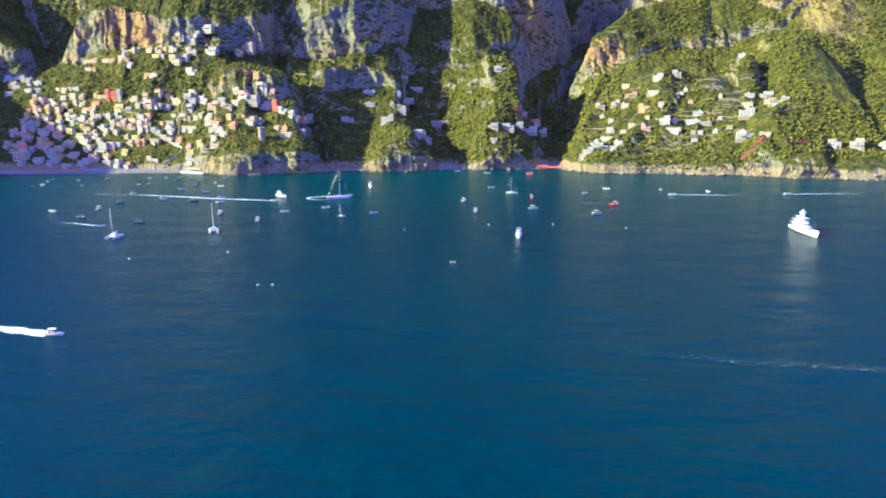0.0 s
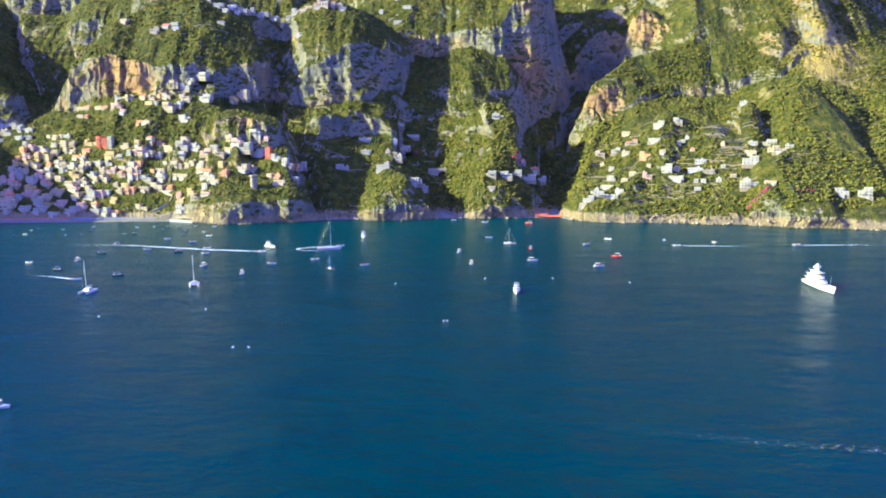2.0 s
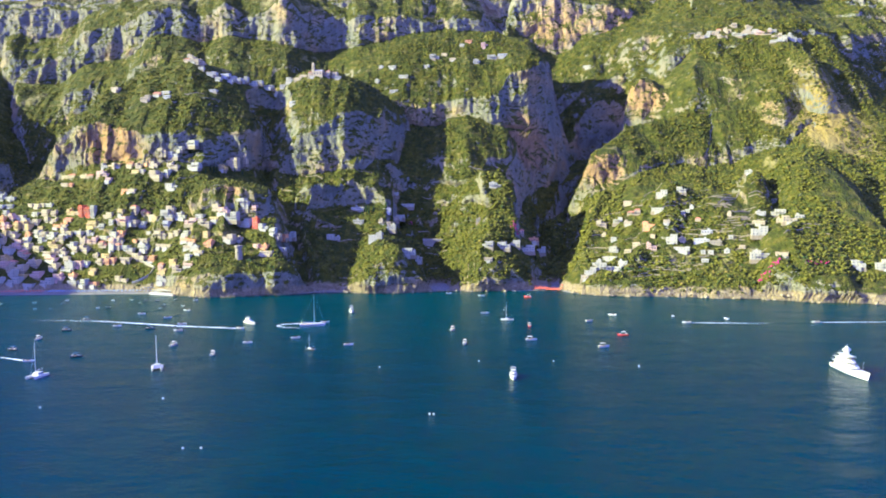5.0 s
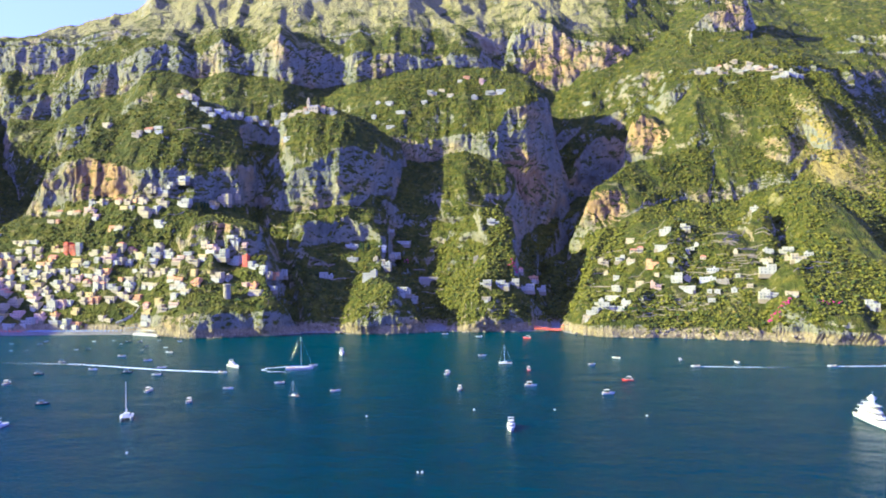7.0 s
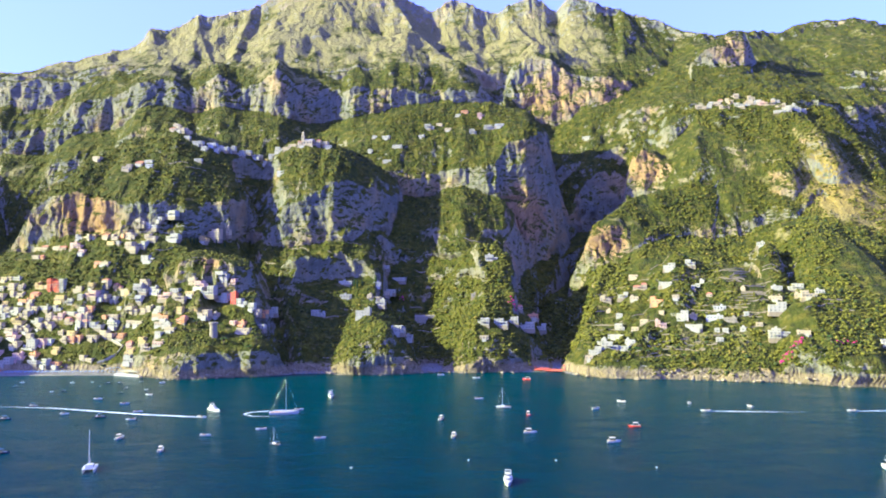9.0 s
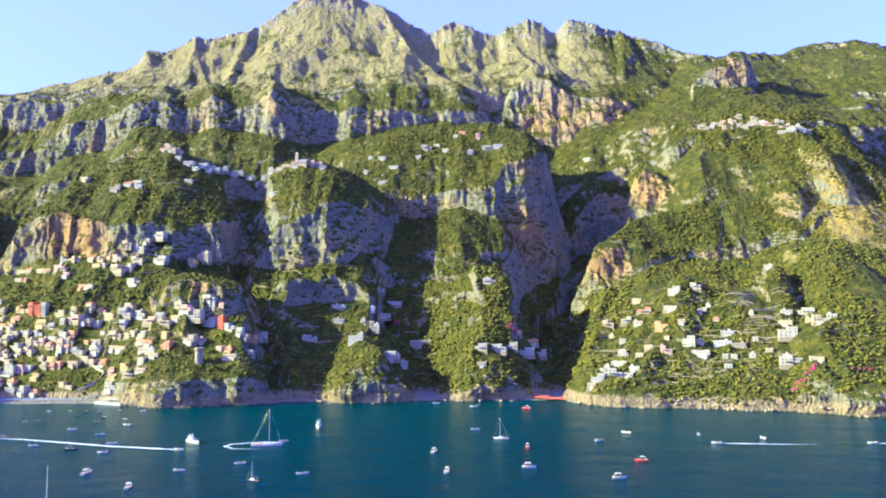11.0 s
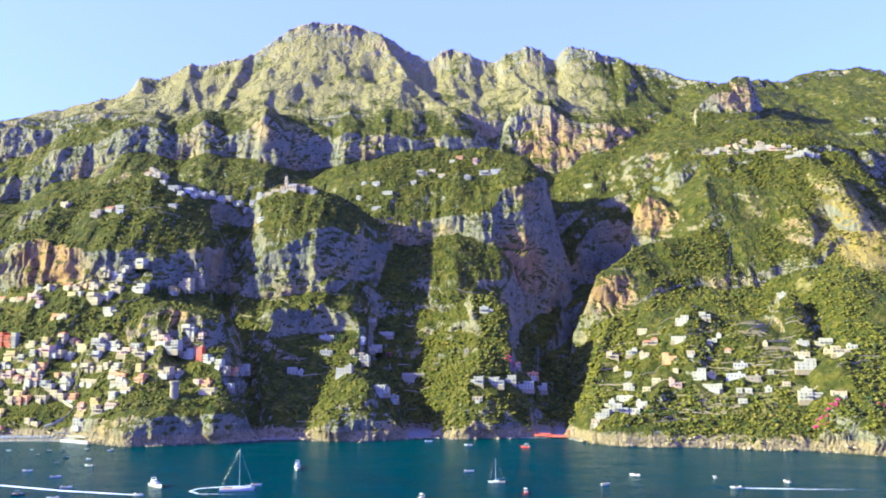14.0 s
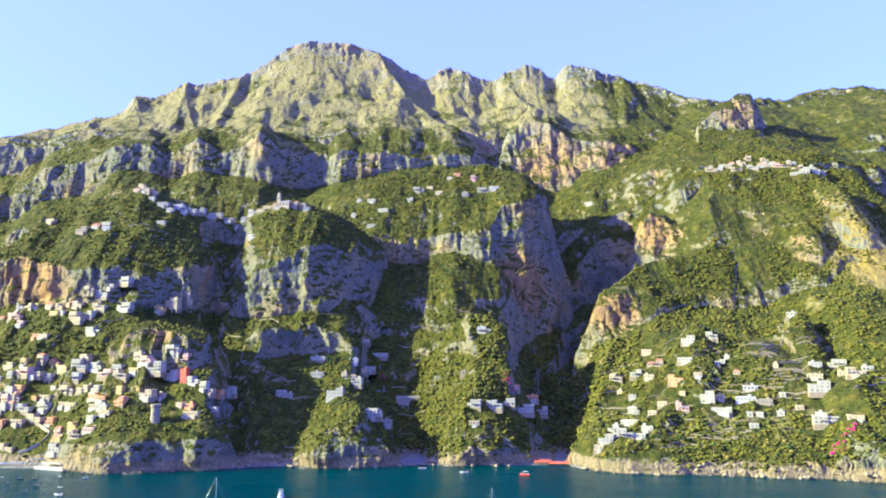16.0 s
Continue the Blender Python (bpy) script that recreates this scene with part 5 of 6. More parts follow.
# ---- landmarks ----
def hill_church(x, y):
    z = height(x, y)
    root = thing("hill_church", "pale stone hilltop church with a square bell tower", "church", pose(x, y, z - 0.5, 0, 0, -8))
    n = Shape().box(-7, 0, -3, 7, 11, 8)
    n.add([(-7.3, -0.3, 8), (7.3, -0.3, 8), (7.3, 11.3, 8), (-7.3, 11.3, 8), (-7.3, 5.5, 10.6), (7.3, 5.5, 10.6)], [(0, 1, 5, 4), (2, 3, 4, 5), (1, 2, 5), (3, 0, 4)], 1)
    part("nave", n.mesh("nave", [WALLS["cream"], ROOF]), root)
    t = Shape().box(-9.5, 1, -3, -5.5, 5, 15)
    t.box(-9.8, 0.7, 15, -5.2, 5.3, 15.5).box(-9.1, 1.4, 15.5, -5.9, 4.6, 18.5)
    t.add([(-9.1, 1.4, 18.5), (-5.9, 1.4, 18.5), (-5.9, 4.6, 18.5), (-9.1, 4.6, 18.5), (-7.5, 3, 22)], [(0, 1, 4), (1, 2, 4), (2, 3, 4), (3, 0, 4)])
    tower = part("bell_tower", t.mesh("bell_tower", [WALLS["cream"]]), root)
    for k in range(3):
        part("window", OPENINGS[3], root, pose(-4.5 + k * 4.5, -0.02, 5))
    part("belfry_opening", OPENINGS[3], tower, pose(-7.5, 0.98, 13) @ SMALL)


def domed_church(x, y):
    z = height(x, y)
    root = thing("domed_church", "cream church with a tiled dome above the harbour", "church", pose(x, y, z, 0, 0, 6))
    part("nave", Shape().box(-10, 0, -4, 10, 16, 12).mesh("nave", [WALLS["cream"]]), root)
    d = Shape().tube((0, 9, 12), (0, 9, 16), 6, 6, 16)
    rings = [[(6.2 * math.cos(e) * math.cos(a), 9 + 6.2 * math.cos(e) * math.sin(a), 16 + 6.5 * math.sin(e)) for a in [2 * math.pi * i / 16 for i in range(16)]] for e in [0.3 * k for k in range(6)]]
    d.rings(rings, 1)
    d.tube((0, 9, 22), (0, 9, 24.5), 0.9, 0.7, 8)
    part("dome", d.mesh("dome", [WALLS["cream"], TILE]), root, label="tiled dome on a drum")
    for lv in range(2):
        for k in range(4):
            part("window", OPENINGS[3 if lv == 0 else 0], root, pose(-7.5 + k * 5, -0.02, 3 + lv * 5))


def watch_tower(x, y):
    z = height(x, y)
    root = thing("watch_tower", "round stone watch tower with a wider crown", "tower", pose(x, y, z - 2))
    part("shaft", Shape().tube((0, 0, -3), (0, 0, 13), 4.4, 3.8, 18).mesh("shaft", [WALLS["stone"]]), root)
    c = Shape().tube((0, 0, 13), (0, 0, 14), 3.8, 4.5, 18).tube((0, 0, 14), (0, 0, 16), 4.5, 4.5, 18)
    part("crown", c.mesh("crown", [WALLS["stone"]]), root)
    part("window", OPENINGS[0], root, pose(0, -4.1, 8))


def ribbon(name, label, category, pts, width, thick, mat, rail=None):
    """A path of slabs with a low parapet, laid from point to point."""
    s = Shape()
    for a, b in zip(pts[:-1], pts[1:]):
        a, b = Vector(a), Vector(b)
        side = (b - a).cross(Vector((0, 0, 1))).normalized() * width / 2
        v = [a - side, a + side, b + side, b - side]
        down = Vector((0, 0, -thick))
        s.add([p + down for p in v] + v, [(3, 2, 1, 0), (4, 5, 6, 7), (0, 1, 5, 4), (1, 2, 6, 5), (2, 3, 7, 6), (3, 0, 4, 7)])
    root = thing(name, label, category, data=s.mesh(name, [mat]))
    if rail:
        s = Shape()
        for a, b in zip(pts[:-1], pts[1:]):
            a, b = Vector(a), Vector(b)
            side = (b - a).cross(Vector((0, 0, 1))).normalized()
            side = side * (width / 2) * (1 if side.y < 0 else -1)
            a, b = a + side, b + side
            s.add([a, b, b + Vector((0, 0, 1.1)), a + Vector((0, 0, 1.1)), a - Vector((0, 0.3, 0)), b - Vector((0, 0.3, 0)), b + Vector((0, -0.3, 1.1)), a + Vector((0, -0.3, 1.1))],
                  [(0, 1, 2, 3), (7, 6, 5, 4), (3, 2, 6, 7), (0, 3, 7, 4), (1, 5, 6, 2)])
        part("parapet", s.mesh("parapet", [rail]), root, label="white parapet wall")
    return root


hill_church(*CHURCH)
domed_church(*DOME_CHURCH)
watch_tower(*TOWER)
ribbon("stairway", "white zigzag stairway down the sea cliff", "stairway", [(sx_, sy_, height(sx_, sy_) + 0.8) for sx_, sy_ in STAIRS], 2.4, 3.0, WALLS["stone"], WALLS["white"])
deck = thing("bathing_terrace", "white bathing terrace on the rocks at the waterline", "terrace", pose(-315, 871, 0, 0, 0, -22))
part("platform", Shape().box(-17, -6, -3, 17, 6, 2.4).mesh("platform", [WALLS["grey"]]), deck)
part("awning", Shape().box(-12, -3, 5.2, 12, 5, 5.5).box(-12, -3.2, 4.7, 12, -3, 5.5).mesh("awning", [WALLS["white"]]), deck)
for k in range(6):
    part("post", Shape().box(-0.15, -0.15, 2.4, 0.15, 0.15, 5.2).mesh("post", [WALLS["white"]]), deck, pose(-11.5 + 4.6 * k, -2.8, 0))


def road_bridge(x, y, z, length):
    """A stone road bridge over the ravine: deck, parapets and one tall arch."""
    root = thing("road_bridge", "grey stone road bridge with one arch over the ravine", "bridge", pose(x, y, z, 0, 0, -4))
    half, span_r, n = length / 2, 6.5, 10
    arch = [(span_r * math.cos(math.pi * i / n), span_r * math.sin(math.pi * i / n) - 9.5) for i in range(n + 1)]
    outline = [(half, -1.2), (half, -24), (span_r, -24)] + arch + [(-span_r, -24), (-half, -24), (-half, -1.2)]
    front, back = [(px, -2.2, pz) for px, pz in outline], [(px, 2.2, pz) for px, pz in outline]
    s = Shape()
    k = len(outline)
    s.add(front + back, [(i, (i + 1) % k, k + (i + 1) % k, k + i) for i in range(k)] + [tuple(range(k - 1, -1, -1)), tuple(range(k, 2 * k))])
    part("pier_wall", s.mesh("pier_wall", [WALLS["stone"]]), root)
    part("deck", Shape().box(-half, -2.8, -1.196, half, 2.8, -0.4).mesh("deck", [ROOF]), root)
    for side in (-1, 1):
        part("parapet", Shape().box(-half, side * 2.6 - 0.2, -0.396, half, side * 2.6 + 0.2, 0.7).mesh("parapet", [WALLS["stone"]]), root)


road_bridge(-6, 1004, 53.0, 40)

# dry stone terrace walls along the slopes
wall_rng = random.Random(31)
made = 0
for _ in range(1500):
    wx, wy = wall_rng.uniform(180, 420), wall_rng.uniform(850, 1000)
    if wall_rng.random() < 0.3:
        wx, wy = wall_rng.uniform(-420, 80), wall_rng.uniform(900, 1130)
    wz, wsl = slope_at(np.array([wx]), np.array([wy]))
    if made >= 120 or not 0.35 < wsl[0] < 1.1 or wz[0] < 8 or wz[0] > 260 or any(abs(wx - px) < pw and abs(wy - py) < 9 for px, py, pw in placed):
        continue
    gx = (height(wx + 2, wy) - wz[0]) / 2
    gy = max(0.15, (height(wx, wy + 2) - wz[0]) / 2)
    if abs(gx / gy) > 0.45:
        continue
    length = wall_rng.uniform(12, 30)
    n = int(length / 3)
    s = Shape()
    pts = []
    for i in range(n + 1):
        d = (i / n - 0.5) * length
        qx, qy = wx + d, wy - d * max(-0.8, min(0.8, gx / gy))
        pts.append((qx, qy, height(qx, qy) + 0.7))
    for a, b in zip(pts[:-1], pts[1:]):
        s.add([(a[0], a[1] - 0.6, a[2] - 4), (b[0], b[1] - 0.6, b[2] - 4), (b[0], b[1] - 0.4, b[2]), (a[0], a[1] - 0.4, a[2]), (b[0], b[1] + 0.4, b[2]), (a[0], a[1] + 0.4, a[2])], [(0, 1, 2, 3), (3, 2, 4, 5)])
    thing("terrace_wall", "dry stone retaining wall of a garden terrace", "wall", group="terrace walls", data=s.mesh("terrace_wall", [STONE_WALL]))
    made += 1


# ---- boats ----
def hull_shape(length, beam, free, mat=0, draft=0.4, sheer=0.25):
    """A pointed hull along x, bow towards +x, waterline at z = 0."""
    rings = []
    for k in range(9):
        t = k / 8
        x = (t - 0.5) * length
        w = beam / 2 * (1 - max(0, (t - 0.45) / 0.55) ** 2.2) * (0.86 + 0.14 * min(1, t * 3)) + 0.02
        top = free * (1 + sheer * max(0, (t - 0.4)) ** 1.5 * 2.5)
        keel = -draft * (1 - max(0, (t - 0.7) / 0.3) ** 2)
        rake = 0.10 * length * max(0, (t - 0.8) / 0.2) ** 2 * 0.6
        rings.append([(x, 0, keel), (x, w * 0.72, 0.0), (x + rake * 0.6, w * 0.94, top * 0.6), (x + rake, w, top), (x + rake, w * 0.9, top), (x + rake, -w * 0.9, top), (x + rake, -w, top), (x + rake * 0.6, -w * 0.94, top * 0.6), (x, -w * 0.72, 0.0)])
    return Shape().rings(rings, mat)


def cabin_house(x0, x1, w, z, h):
    """A low superstructure with a raked, rounded front and sides that lean in."""
    rings = []
    for rise, inset, rake in ((0.0, 0.0, 0.0), (0.55 * h, 0.04, 0.45 * h), (h, 0.14, 1.1 * h), (h + 0.04, 0.3, 1.3 * h)):
        n, v = x1 - rake, w * (1 - inset)
        rings.append([(x0 + 0.2 * rake, -v, z + rise), (n - v * 0.9, -v, z + rise), (n - v * 0.3, -v * 0.72, z + rise), (n, 0, z + rise), (n - v * 0.3, v * 0.72, z + rise), (n - v * 0.9, v, z + rise), (x0 + 0.2 * rake, v, z + rise)])
    return Shape().rings(rings)


def motorboat(name, label, length, hull_mat, canopy=None, cabin=False):
    beam, free = length * 0.33, length * 0.12
    root = thing(name, label, "boat")
    part("hull", hull_shape(length, beam, free).mesh("hull", [hull_mat]), root)
    part("deck", Shape().box(-length * 0.46, -beam * 0.36, free, length * 0.12, beam * 0.36, free + 0.06).mesh("deck", [TEAK]), root)
    part("foredeck", Shape().box(length * 0.13, -beam * 0.3, free, length * 0.34, beam * 0.3, free + 0.25, 0, 0.12).mesh("foredeck", [GEL]), root)
    part("windscreen", Shape().box(length * 0.02, -beam * 0.3, free + 0.07, length * 0.14, beam * 0.3, free + 0.85, 0, 0.16).mesh("windscreen", [SMOKED]), root)
    part("bench", Shape().box(-length * 0.42, -beam * 0.3, free + 0.07, -length * 0.3, beam * 0.3, free + 0.55).mesh("bench", [CREAM_CLOTH]), root)
    part("engine", Shape().box(-length * 0.55, -0.3, -0.2, -length * 0.49, 0.3, free + 0.5, 0, 0.05).mesh("engine", [DARKHULL]), root)
    if canopy:
        top = part("canopy", Shape().box(-length * 0.3, -beam * 0.38, free + 1.9, length * 0.12, beam * 0.38, free + 2.02, 0, 0.08).mesh("canopy", [canopy]), root)
        for sx_ in (-0.27, 0.09):
            for sy_ in (-0.33, 0.33):
                part("post", Shape().tube((length * sx_, beam * sy_, free), (length * sx_, beam * sy_, free + 1.9), 0.04, 0.04).mesh("post", [METAL]), top)
    if cabin:
        c = part("cabin", cabin_house(-length * 0.30, length * 0.24, beam * 0.38, free, 1.5).mesh("cabin", [GEL]), root)
        part("window_band", cabin_house(-length * 0.27, length * 0.23, beam * 0.39, free + 0.55, 0.6).mesh("window_band", [SMOKED]), c, label="dark wrap-around window band")
        f = part("flybridge", cabin_house(-length * 0.32, length * 0.08, beam * 0.36, free + 1.55, 0.95).mesh("flybridge", [GEL]), root)
        part("windscreen", cabin_house(-length * 0.02, length * 0.075, beam * 0.37, free + 1.95, 0.5).mesh("windscreen", [SMOKED]), f)
        arch = part("radar_arch", Shape().box(-length * 0.25, -beam * 0.34, free + 2.5, -length * 0.20, -beam * 0.27, free + 3.8).box(-length * 0.25, beam * 0.27, free + 2.5, -length * 0.20, beam * 0.34, free + 3.8).box(-length * 0.26, -beam * 0.34, free + 3.8, -length * 0.18, beam * 0.34, free + 4.0).mesh("radar_arch", [GEL]), f)
        part("stern_platform", Shape().box(-length * 0.53, -beam * 0.36, 0.25, -length * 0.485, beam * 0.36, 0.45).mesh("stern_platform", [TEAK]), root)
        for k in (-1, 1):
            part("rail", Shape().tube((length * 0.12, k * beam * 0.42, free + 0.75), (length * 0.46, k * beam * 0.12, free + 1.2), 0.035, 0.035, 5).mesh("rail", [METAL]), root)
    return root


def sailboat(name, label, length, mast, hull_mat):
    beam, free = length * 0.26, length * 0.085
    root = thing(name, label, "sailboat")
    part("hull", hull_shape(length, beam, free, draft=0.6).mesh("hull", [hull_mat]), root)
    part("deck", Shape().box(-length * 0.46, -beam * 0.36, free, length * 0.2, beam * 0.36, free + 0.05).mesh("deck", [TEAK]), root)
    part("cabin", Shape().box(-length * 0.12, -beam * 0.26, free + 0.05, length * 0.22, beam * 0.26, free + 0.8, 0, 0.2).mesh("cabin", [GEL]), root)
    m = part("mast", Shape().tube((length * 0.08, 0, free), (length * 0.08, 0, mast), 0.16, 0.10, 8).mesh("mast", [METAL]), root)
    for k in (0.45, 0.7):
        part("spreader", Shape().box(length * 0.08 - 0.06, -beam * 0.35, mast * k, length * 0.08 + 0.06, beam * 0.35, mast * k + 0.1).mesh("spreader", [METAL]), m)
    part("boom", Shape().tube((length * 0.07, 0, free + 1.5), (-length * 0.34, 0, free + 1.6), 0.25, 0.2, 8).mesh("boom", [CANVAS]), root, label="boom with a furled sail under blue canvas")
    for bx in (0.5, -0.48):
        part("stay", Shape().tube((length * bx, 0, free), (length * 0.08, 0, mast), 0.035, 0.025, 4).mesh("stay", [METAL]), root)
    return root


def catamaran(name, label, length, mast):
    root = thing(name, label, "sailboat")
    beam = length * 0.52
    for s in (-1, 1):
        part("hull", hull_shape(length, length * 0.13, length * 0.11, draft=0.4).mesh("hull", [GEL]), root, pose(0, s * beam * 0.4, 0))
    part("bridge_deck", Shape().box(-length * 0.42, -beam * 0.42, length * 0.07, length * 0.18, beam * 0.42, length * 0.115).mesh("bridge_deck", [GEL]), root)
    c = part("cabin", Shape().box(-length * 0.25, -beam * 0.32, length * 0.116, length * 0.15, beam * 0.32, length * 0.24, 0, 0.5).mesh("cabin", [GEL]), root)
    part("window", Shape().box(-length * 0.23, -beam * 0.318, length * 0.15, length * 0.135, beam * 0.318, length * 0.2, 0, 0.25).mesh("window", [SMOKED]), c)
    part("mast", Shape().tube((length * 0.1, 0, length * 0.2), (length * 0.1, 0, mast), 0.2, 0.13, 8).mesh("mast", [METAL]), root)
    part("boom", Shape().tube((length * 0.09, 0, length * 0.32), (-length * 0.4, 0, length * 0.33), 0.28, 0.22, 8).mesh("boom", [CREAM_CLOTH]), root)
    part("stay", Shape().tube((length * 0.5, 0, length * 0.1), (length * 0.1, 0, mast * 0.95), 0.04, 0.03, 4).mesh("stay", [METAL]), root)
    return root


def motor_yacht(x, y, length, yaw):
    root = thing("motor_yacht", "large white motor yacht with three decks at anchor", "yacht", pose(x, y, 0, 0, 0, yaw))
    beam, free = length * 0.215, length * 0.075
    hull = part("hull", hull_shape(length, beam, free, draft=1.0, sheer=0.75).mesh("hull", [GEL]), root)
    part("boot_stripe", hull_shape(length * 0.985, beam * 1.005, 0.32, draft=0.6, sheer=0.0).mesh("boot_stripe", [CANVAS]), hull, label="dark waterline stripe")
    for s in (-1, 1):
        for k in range(7):
            px = length * (-0.30 + 0.075 * k)
            part("porthole", Shape().tube((px, s * beam * 0.46, free * 0.62), (px, s * beam * 0.505, free * 0.62), 0.32, 0.32, 8).mesh("porthole", [SMOKED]), hull)
    part("deck", Shape().box(-length * 0.47, -beam * 0.4, free, length * 0.22, beam * 0.4, free + 0.1).mesh("deck", [TEAK]), root)
    part("foredeck", cabin_house(length * 0.1, length * 0.40, beam * 0.33, free + 0.1, 1.1).mesh("foredeck", [GEL]), root)
    for k, (a, b, w) in enumerate(((-0.36, 0.24, 0.43), (-0.33, 0.14, 0.38), (-0.25, 0.05, 0.29))):
        z0 = free + 0.12 + 2.55 * k
        d = part("upper_deck", cabin_house(length * a, length * b, beam * w, z0, 2.3).mesh("upper_deck", [GEL]), root)
        part("window_band", cabin_house(length * (a + 0.05), length * b + 0.1, beam * w + 0.05, z0 + 0.75, 0.95).mesh("window_band", [SMOKED]), d, label="smoked glass window band")
        part("overhang", Shape().box(length * (a - 0.07), -beam * w, z0 + 2.36, length * (a + 0.3), beam * w, z0 + 2.52).mesh("overhang", [GEL]), d)
        part("rail", Shape().box(length * (a - 0.07), -beam * w, z0 + 3.3, length * (a - 0.068), beam * w, z0 + 3.38).mesh("rail", [METAL]), d)
    zt = free + 7.6
    m = part("radar_mast", Shape().box(-length * 0.17, -beam * 0.12, zt, -length * 0.08, beam * 0.12, zt + 5.2, 0, 0.42).box(-length * 0.15, -beam * 0.3, zt + 2.6, -length * 0.11, beam * 0.3, zt + 2.9).mesh("radar_mast", [GEL]), root)
    for s in (-1, 1):
        dome = Shape().rings([[(-length * 0.13 + 0.7 * math.cos(e) * math.cos(q), s * beam * 0.25 + 0.7 * math.cos(e) * math.sin(q), zt + 3.5 + 0.7 * math.sin(e)) for q in [math.pi * i / 4 for i in range(8)]] for e in (-1.2, -0.5, 0.2, 0.9, 1.4)])
        part("radar_dome", dome.mesh("radar_dome", [GEL]), m)
    part("antenna", Shape().tube((-length * 0.12, 0, zt + 5.2), (-length * 0.12, 0, zt + 7.5), 0.09, 0.04).mesh("antenna", [METAL]), m)
    part("flagstaff", Shape().tube((length * 0.36, 0, free), (length * 0.37, 0, free + 7.5), 0.07, 0.04).mesh("flagstaff", [METAL]), root)


def wake(label, pts, w0, w1, dens):
    """A foam trail on the water: narrow at the boat, wide and thin behind it."""
    rng = random.Random(len(pts) * 7 + int(w1 * 10))
    fine = []
    for a, b in zip(pts[:-1], pts[1:]):
        n = max(2, int(math.dist(a, b) / 3))
        fine += [(a[0] + (b[0] - a[0]) * i / n, a[1] + (b[1] - a[1]) * i / n) for i in range(n)]
    fine.append(pts[-1])
    v, f, att = [], [], []
    for i, p in enumerate(fine):
        t = i / (len(fine) - 1)
        q = fine[min(i + 1, len(fine) - 1)]
        o = fine[max(i - 1, 0)]
        d = Vector((q[0] - o[0], q[1] - o[1], 0)).normalized()
        side = Vector((-d.y, d.x, 0)) * (w0 + (w1 - w0) * t) * rng.uniform(0.8, 1.2) / 2
        for k in (-1, -0.4, 0.4, 1):
            v.append((p[0] + side.x * k, p[1] + side.y * k, 0.06))
            att.append((dens * (1 - t) ** 0.7 + 0.05) * (1 if abs(k) < 0.5 else 0.25))
        if i:
            for k in range(3):
                a = 4 * (i - 1) + k
                f.append((a, a + 1, a + 5, a + 4))
    me = bpy.data.meshes.new("wake")
    me.from_pydata(v, [], f)
    at = me.attributes.new("thick", "FLOAT", "POINT")
    at.data.foreach_set("value", att)
    me.materials.append(FOAM)
    tagged(new("foam_wake", me), label, "foam", kind="stuff")


BOATS = {
    "launch": [(-165, 658, -15), (211, 674, 175), (319, 672, 180), (-99, 685, 10), (-65, 590, 20), (-110, 617, 200), (-142, 599, 0), (-214, 650, 190), (-222, 679, 10), (-246, 755, 170), (42, 729, 0), (130, 684, 30), (157, 714, 150), (209, 706, 80), (251, 691, 100), (8, 866, 0), (44, 845, 180), (-281, 735, 0), (-248, 713, 20), (-348, 610, 170), (-275, 672, 0), (-273, 542, 10)],
    "gozzo": [(-176, 298, -5), (12, 648, 70), (21, 594, 80), (-155, 560, 95), (-195, 592, 80), (120, 578, 10), (71, 604, 5), (-311, 618, 90)],
    "dark": [(-241, 659, 10), (-248, 555, 20), (-307, 578, 170), (-317, 703, 0), (-308, 653, 5)],
    "red": [(144, 621, 175), (93, 833, 160), (76, 662, 90)],
    "cruiser": [(48, 494, -95), (-84, 741, -80), (-164, 682, -40)],
    "sloop": [(60, 692, 175)],
    "brown": [(-90, 574, 160)],
    "big": [(-107, 669, 10)],
    "cat": [(-177, 519, -70), (-243, 500, -95)],
}
YACHT = (252, 500, 36, -90)
BUOYS = [(0, 422), (2, 422), (-106, 375), (-98, 375), (78, 535), (-35, 521), (130, 520), (-204, 436), (29, 536), (-146, 452)]
WAKES = [
    ([(-168, 659), (-220, 671), (-300, 697), (-367, 705), (-430, 712)], 2.6, 8.0, 0.62),
    ([(-272, 542), (-299, 554), (-329, 562)], 1.8, 5.0, 0.6),
    ([(214, 674), (255, 670), (310, 667)], 2.2, 7.0, 0.55),
    ([(322, 672), (370, 672), (430, 668)], 2.2, 7.0, 0.55),
    ([(-102, 684), (-121, 681), (-134, 676), (-137, 669), (-128, 661), (-107, 660), (-90, 667), (-82, 676)], 2.0, 5.0, 0.6),
    ([(-179, 299), (-192, 303), (-225, 312)], 7.0, 13.0, 0.75),
    ([(164, 255), (111, 264), (47, 282), (-15, 298), (-62, 312), (-100, 317)], 10, 14, 0.21),
]
BLOOMS = [((340, 814), 26, (6, 2.5)), ((347, 812), 12, (2.5, 2)), ((90, 945), 10, (2.5, 2)), ((390, 810), 14, (6, 2)), ((-44, 1032), 8, (2, 2))]
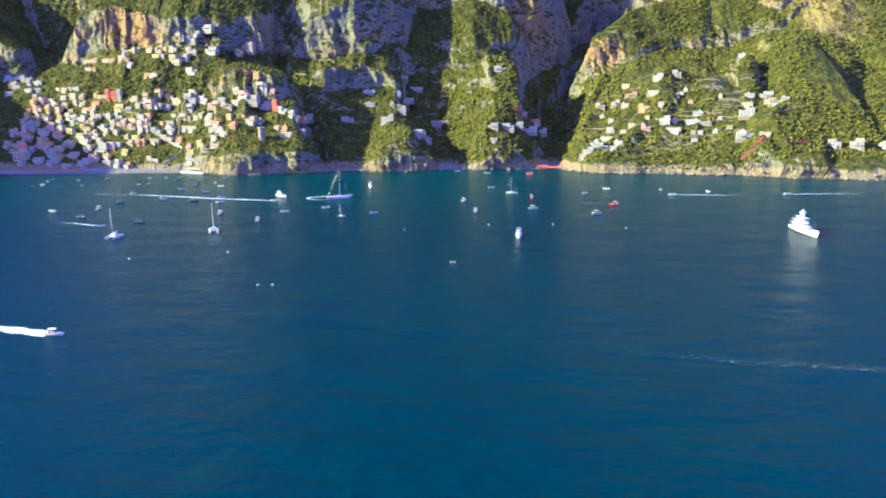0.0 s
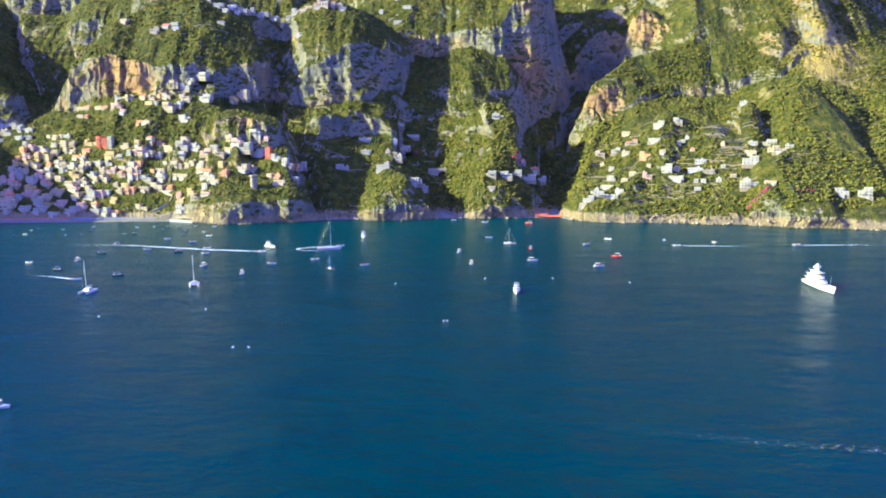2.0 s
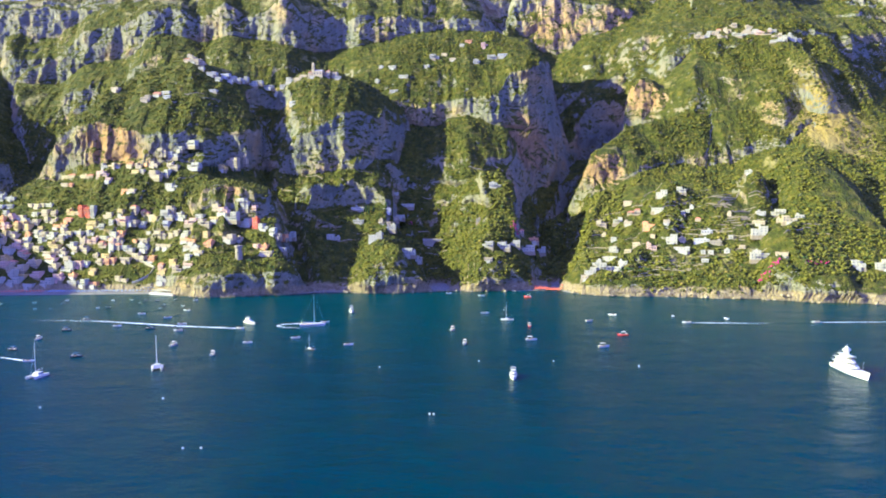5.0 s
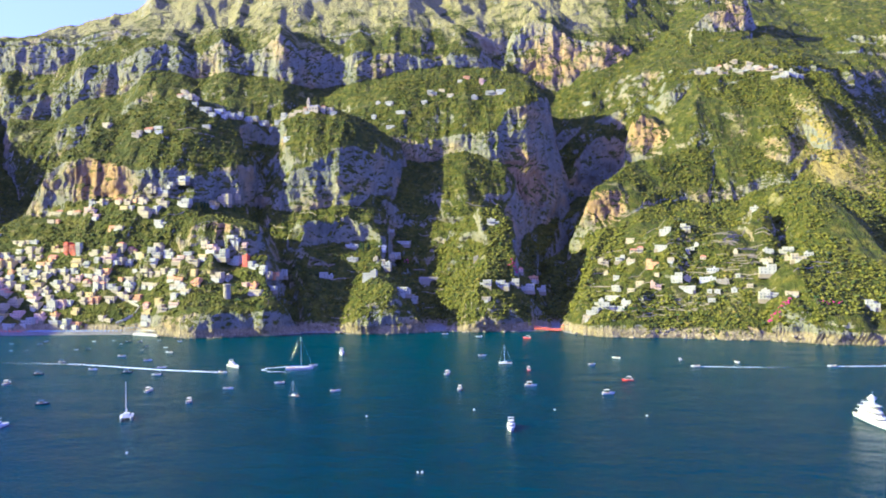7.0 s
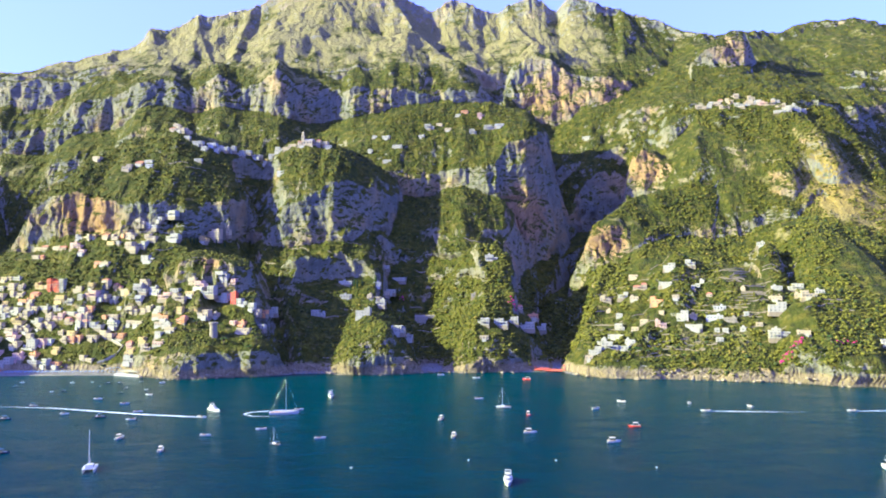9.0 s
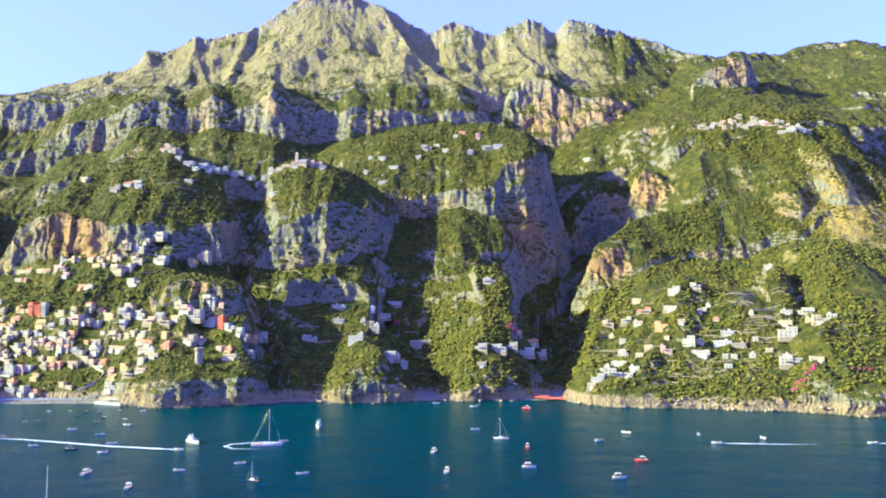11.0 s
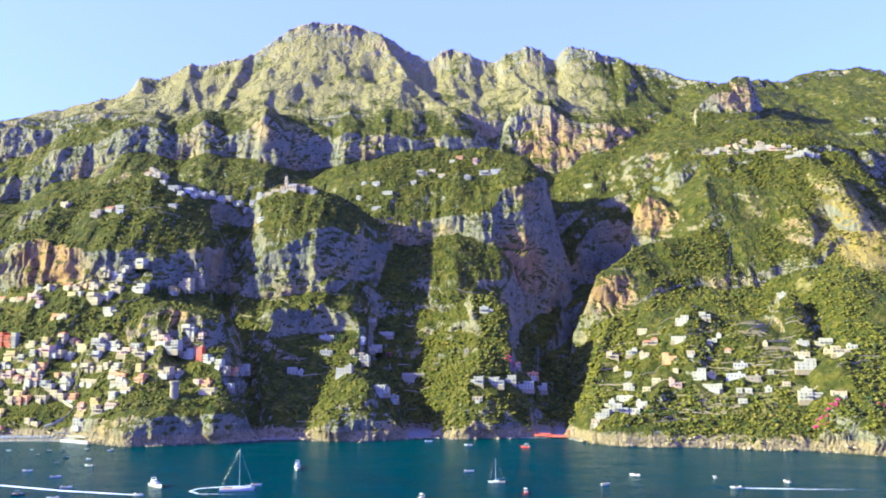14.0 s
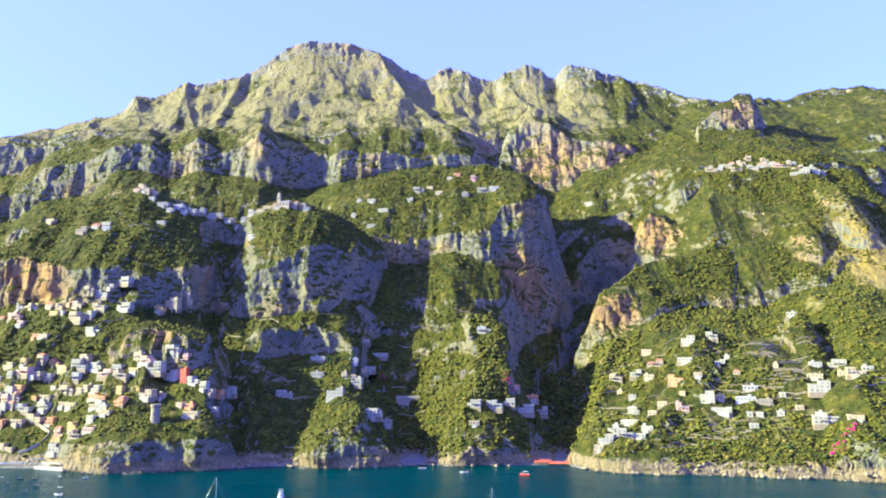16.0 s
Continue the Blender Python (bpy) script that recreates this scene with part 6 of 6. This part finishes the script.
fleet = {
    "launch": motorboat("motorboat", "small white open motorboat at its mooring", 7.0, GEL),
    "gozzo": motorboat("motorboat", "white motorboat with a cream sun canopy", 8.5, GEL, CREAM_CLOTH),
    "dark": motorboat("motorboat", "dark-hulled motorboat with a blue canopy", 7.5, DARKHULL, CANVAS),
    "red": motorboat("motorboat", "red-hulled motorboat with a cream canopy", 8.0, REDHULL, CREAM_CLOTH),
    "cruiser": motorboat("cabin_cruiser", "white cabin cruiser with a flybridge at anchor", 14.0, GEL, cabin=True),
    "sloop": sailboat("sailboat", "white sailing sloop with furled sails at anchor", 11.0, 15.5, GEL),
    "brown": sailboat("sailboat", "small dark-hulled sailboat with bare mast", 8.0, 11.0, DARKHULL),
    "big": sailboat("sailboat", "large sailing yacht with a tall bare mast", 21.0, 26.0, GEL),
    "cat": catamaran("catamaran", "white sailing catamaran with a bare mast", 13.0, 22.0),
}
used = set()
for kind_, (bx, by, byaw) in [(k, p) for k, rows in BOATS.items() for p in rows]:
    m = pose(bx, by, 0, 0, 0, byaw)
    if kind_ in used:
        copy_thing(fleet[kind_], m)
    else:
        fleet[kind_].matrix_world = m
        used.add(kind_)
    tagged(fleet[kind_], group="boats in the bay")
motor_yacht(*YACHT)
boat_rng = random.Random(3)
for _ in range(22):
    copy_thing(fleet[boat_rng.choice(("launch", "launch", "gozzo", "dark", "dark"))], pose(boat_rng.uniform(-470, -255), boat_rng.uniform(765, 830), 0, 0, 0, boat_rng.uniform(150, 240)) @ Matrix.Scale(boat_rng.uniform(0.42, 0.65), 4))
for bx, by in BUOYS:
    b = thing("mooring_buoy", "white round mooring buoy on the water", "buoy", pose(bx, by, 0.25), "mooring buoys")
    part("float", Shape().rings([[(0.55 * math.cos(e) * math.cos(q), 0.55 * math.cos(e) * math.sin(q), 0.55 * math.sin(e)) for q in [math.pi * i / 5 for i in range(10)]] for e in (-1.4, -0.7, 0, 0.7, 1.4)]).mesh("float", [GEL]), b)
for k, (pts, w0, w1, dens) in enumerate(WAKES):
    wake("white foam trail behind a passing motorboat" if dens > 0.3 else "thin drifting line of foam on the open sea", pts, w0, w1, dens)


# ---- beaches ----
def parasol(cloth, label):
    root = thing("parasol", label, "parasol")
    part("pole", Shape().tube((0, 0, -0.3), (0, 0, 2.3), 0.05, 0.05).mesh("pole", [METAL]), root)
    ring = [(1.5 * math.cos(math.pi * i / 4), 1.5 * math.sin(math.pi * i / 4), 1.9) for i in range(8)]
    s = Shape().add(ring + [(0, 0, 2.5)], [(i, (i + 1) % 8, 8) for i in range(8)] + [tuple(range(7, -1, -1))])
    part("canopy", s.mesh("canopy", [cloth]), root)
    return root


def rows_of(first, x0, x1, y_of, rows, step, gap, group, seed):
    rng = random.Random(seed)
    tagged(first, group=group)
    n, start = 0, True
    for r in range(rows):
        x = x0
        while x < x1:
            y = y_of(x) + r * gap + rng.uniform(-0.4, 0.4)
            m = pose(x, y, height(x, y))
            if start:
                first.matrix_world, start = m, False
            else:
                copy_thing(first, m)
            x += step * rng.uniform(0.92, 1.1)


def shore_y(x):
    return float(np.interp(x, [r[0] for r in SHORE], [r[1] for r in SHORE]))


rows_of(parasol(ORANGE_CLOTH, "orange beach parasol in a tight row"), 108, 140, lambda x: shore_y(x) + 4.5, 4, 2.7, 2.4, "orange parasols on the cove beach", 1)
rows_of(parasol(BLUE_CLOTH, "pale blue beach parasol on the shingle"), -455, -330, lambda x: shore_y(x) + 10, 2, 4.2, 4.0, "blue parasols on the main beach", 2)
rows_of(parasol(ORANGE_CLOTH, "orange beach parasol on the main beach"), -540, -460, lambda x: shore_y(x) + 10, 2, 4.0, 4.0, "orange parasols on the main beach", 3)

# bougainvillea over the garden walls
bloom_rng = np.random.RandomState(4)
spots = np.concatenate([np.array(c, float) + bloom_rng.normal(0, 1, (n, 2)) * s for c, n, s in BLOOMS])
bloom_r = bloom_rng.uniform(0.9, 1.8, len(spots))
tagged(scatter("bougainvillea", "magenta bougainvillea over garden walls", BLOOM, np.column_stack([spots, ground_z(spots[:, 0], spots[:, 1]) + 0.8, bloom_r, bloom_r]), BUSHES, 8), category="flowers")

# pale boulders along the waterline
rock_rng = np.random.RandomState(9)
bx = rock_rng.uniform(-300, 470, 2600)
by = np.interp(bx, [r[0] for r in SHORE], [r[1] for r in SHORE]) + rock_rng.uniform(-7, 9, 2600)
bh = ground_z(bx, by)
keep = (bh > -2.0) & (bh < 7) & (rock_rng.rand(2600) < 0.55) & ~((bx > 95) & (bx < 143))
bs = 0.8 + 2.4 * rock_rng.rand(2600) ** 2.5
ROCK = plain_paint("pale_boulder", (0.31, 0.25, 0.155), grime=0.5)
scatter("boulders", "pale wave-washed boulders along the waterline", ROCK, np.stack([bx, by, np.maximum(bh, -0.4) - 0.2, bs, bs * 0.9], 1)[keep], BUSHES, 6)
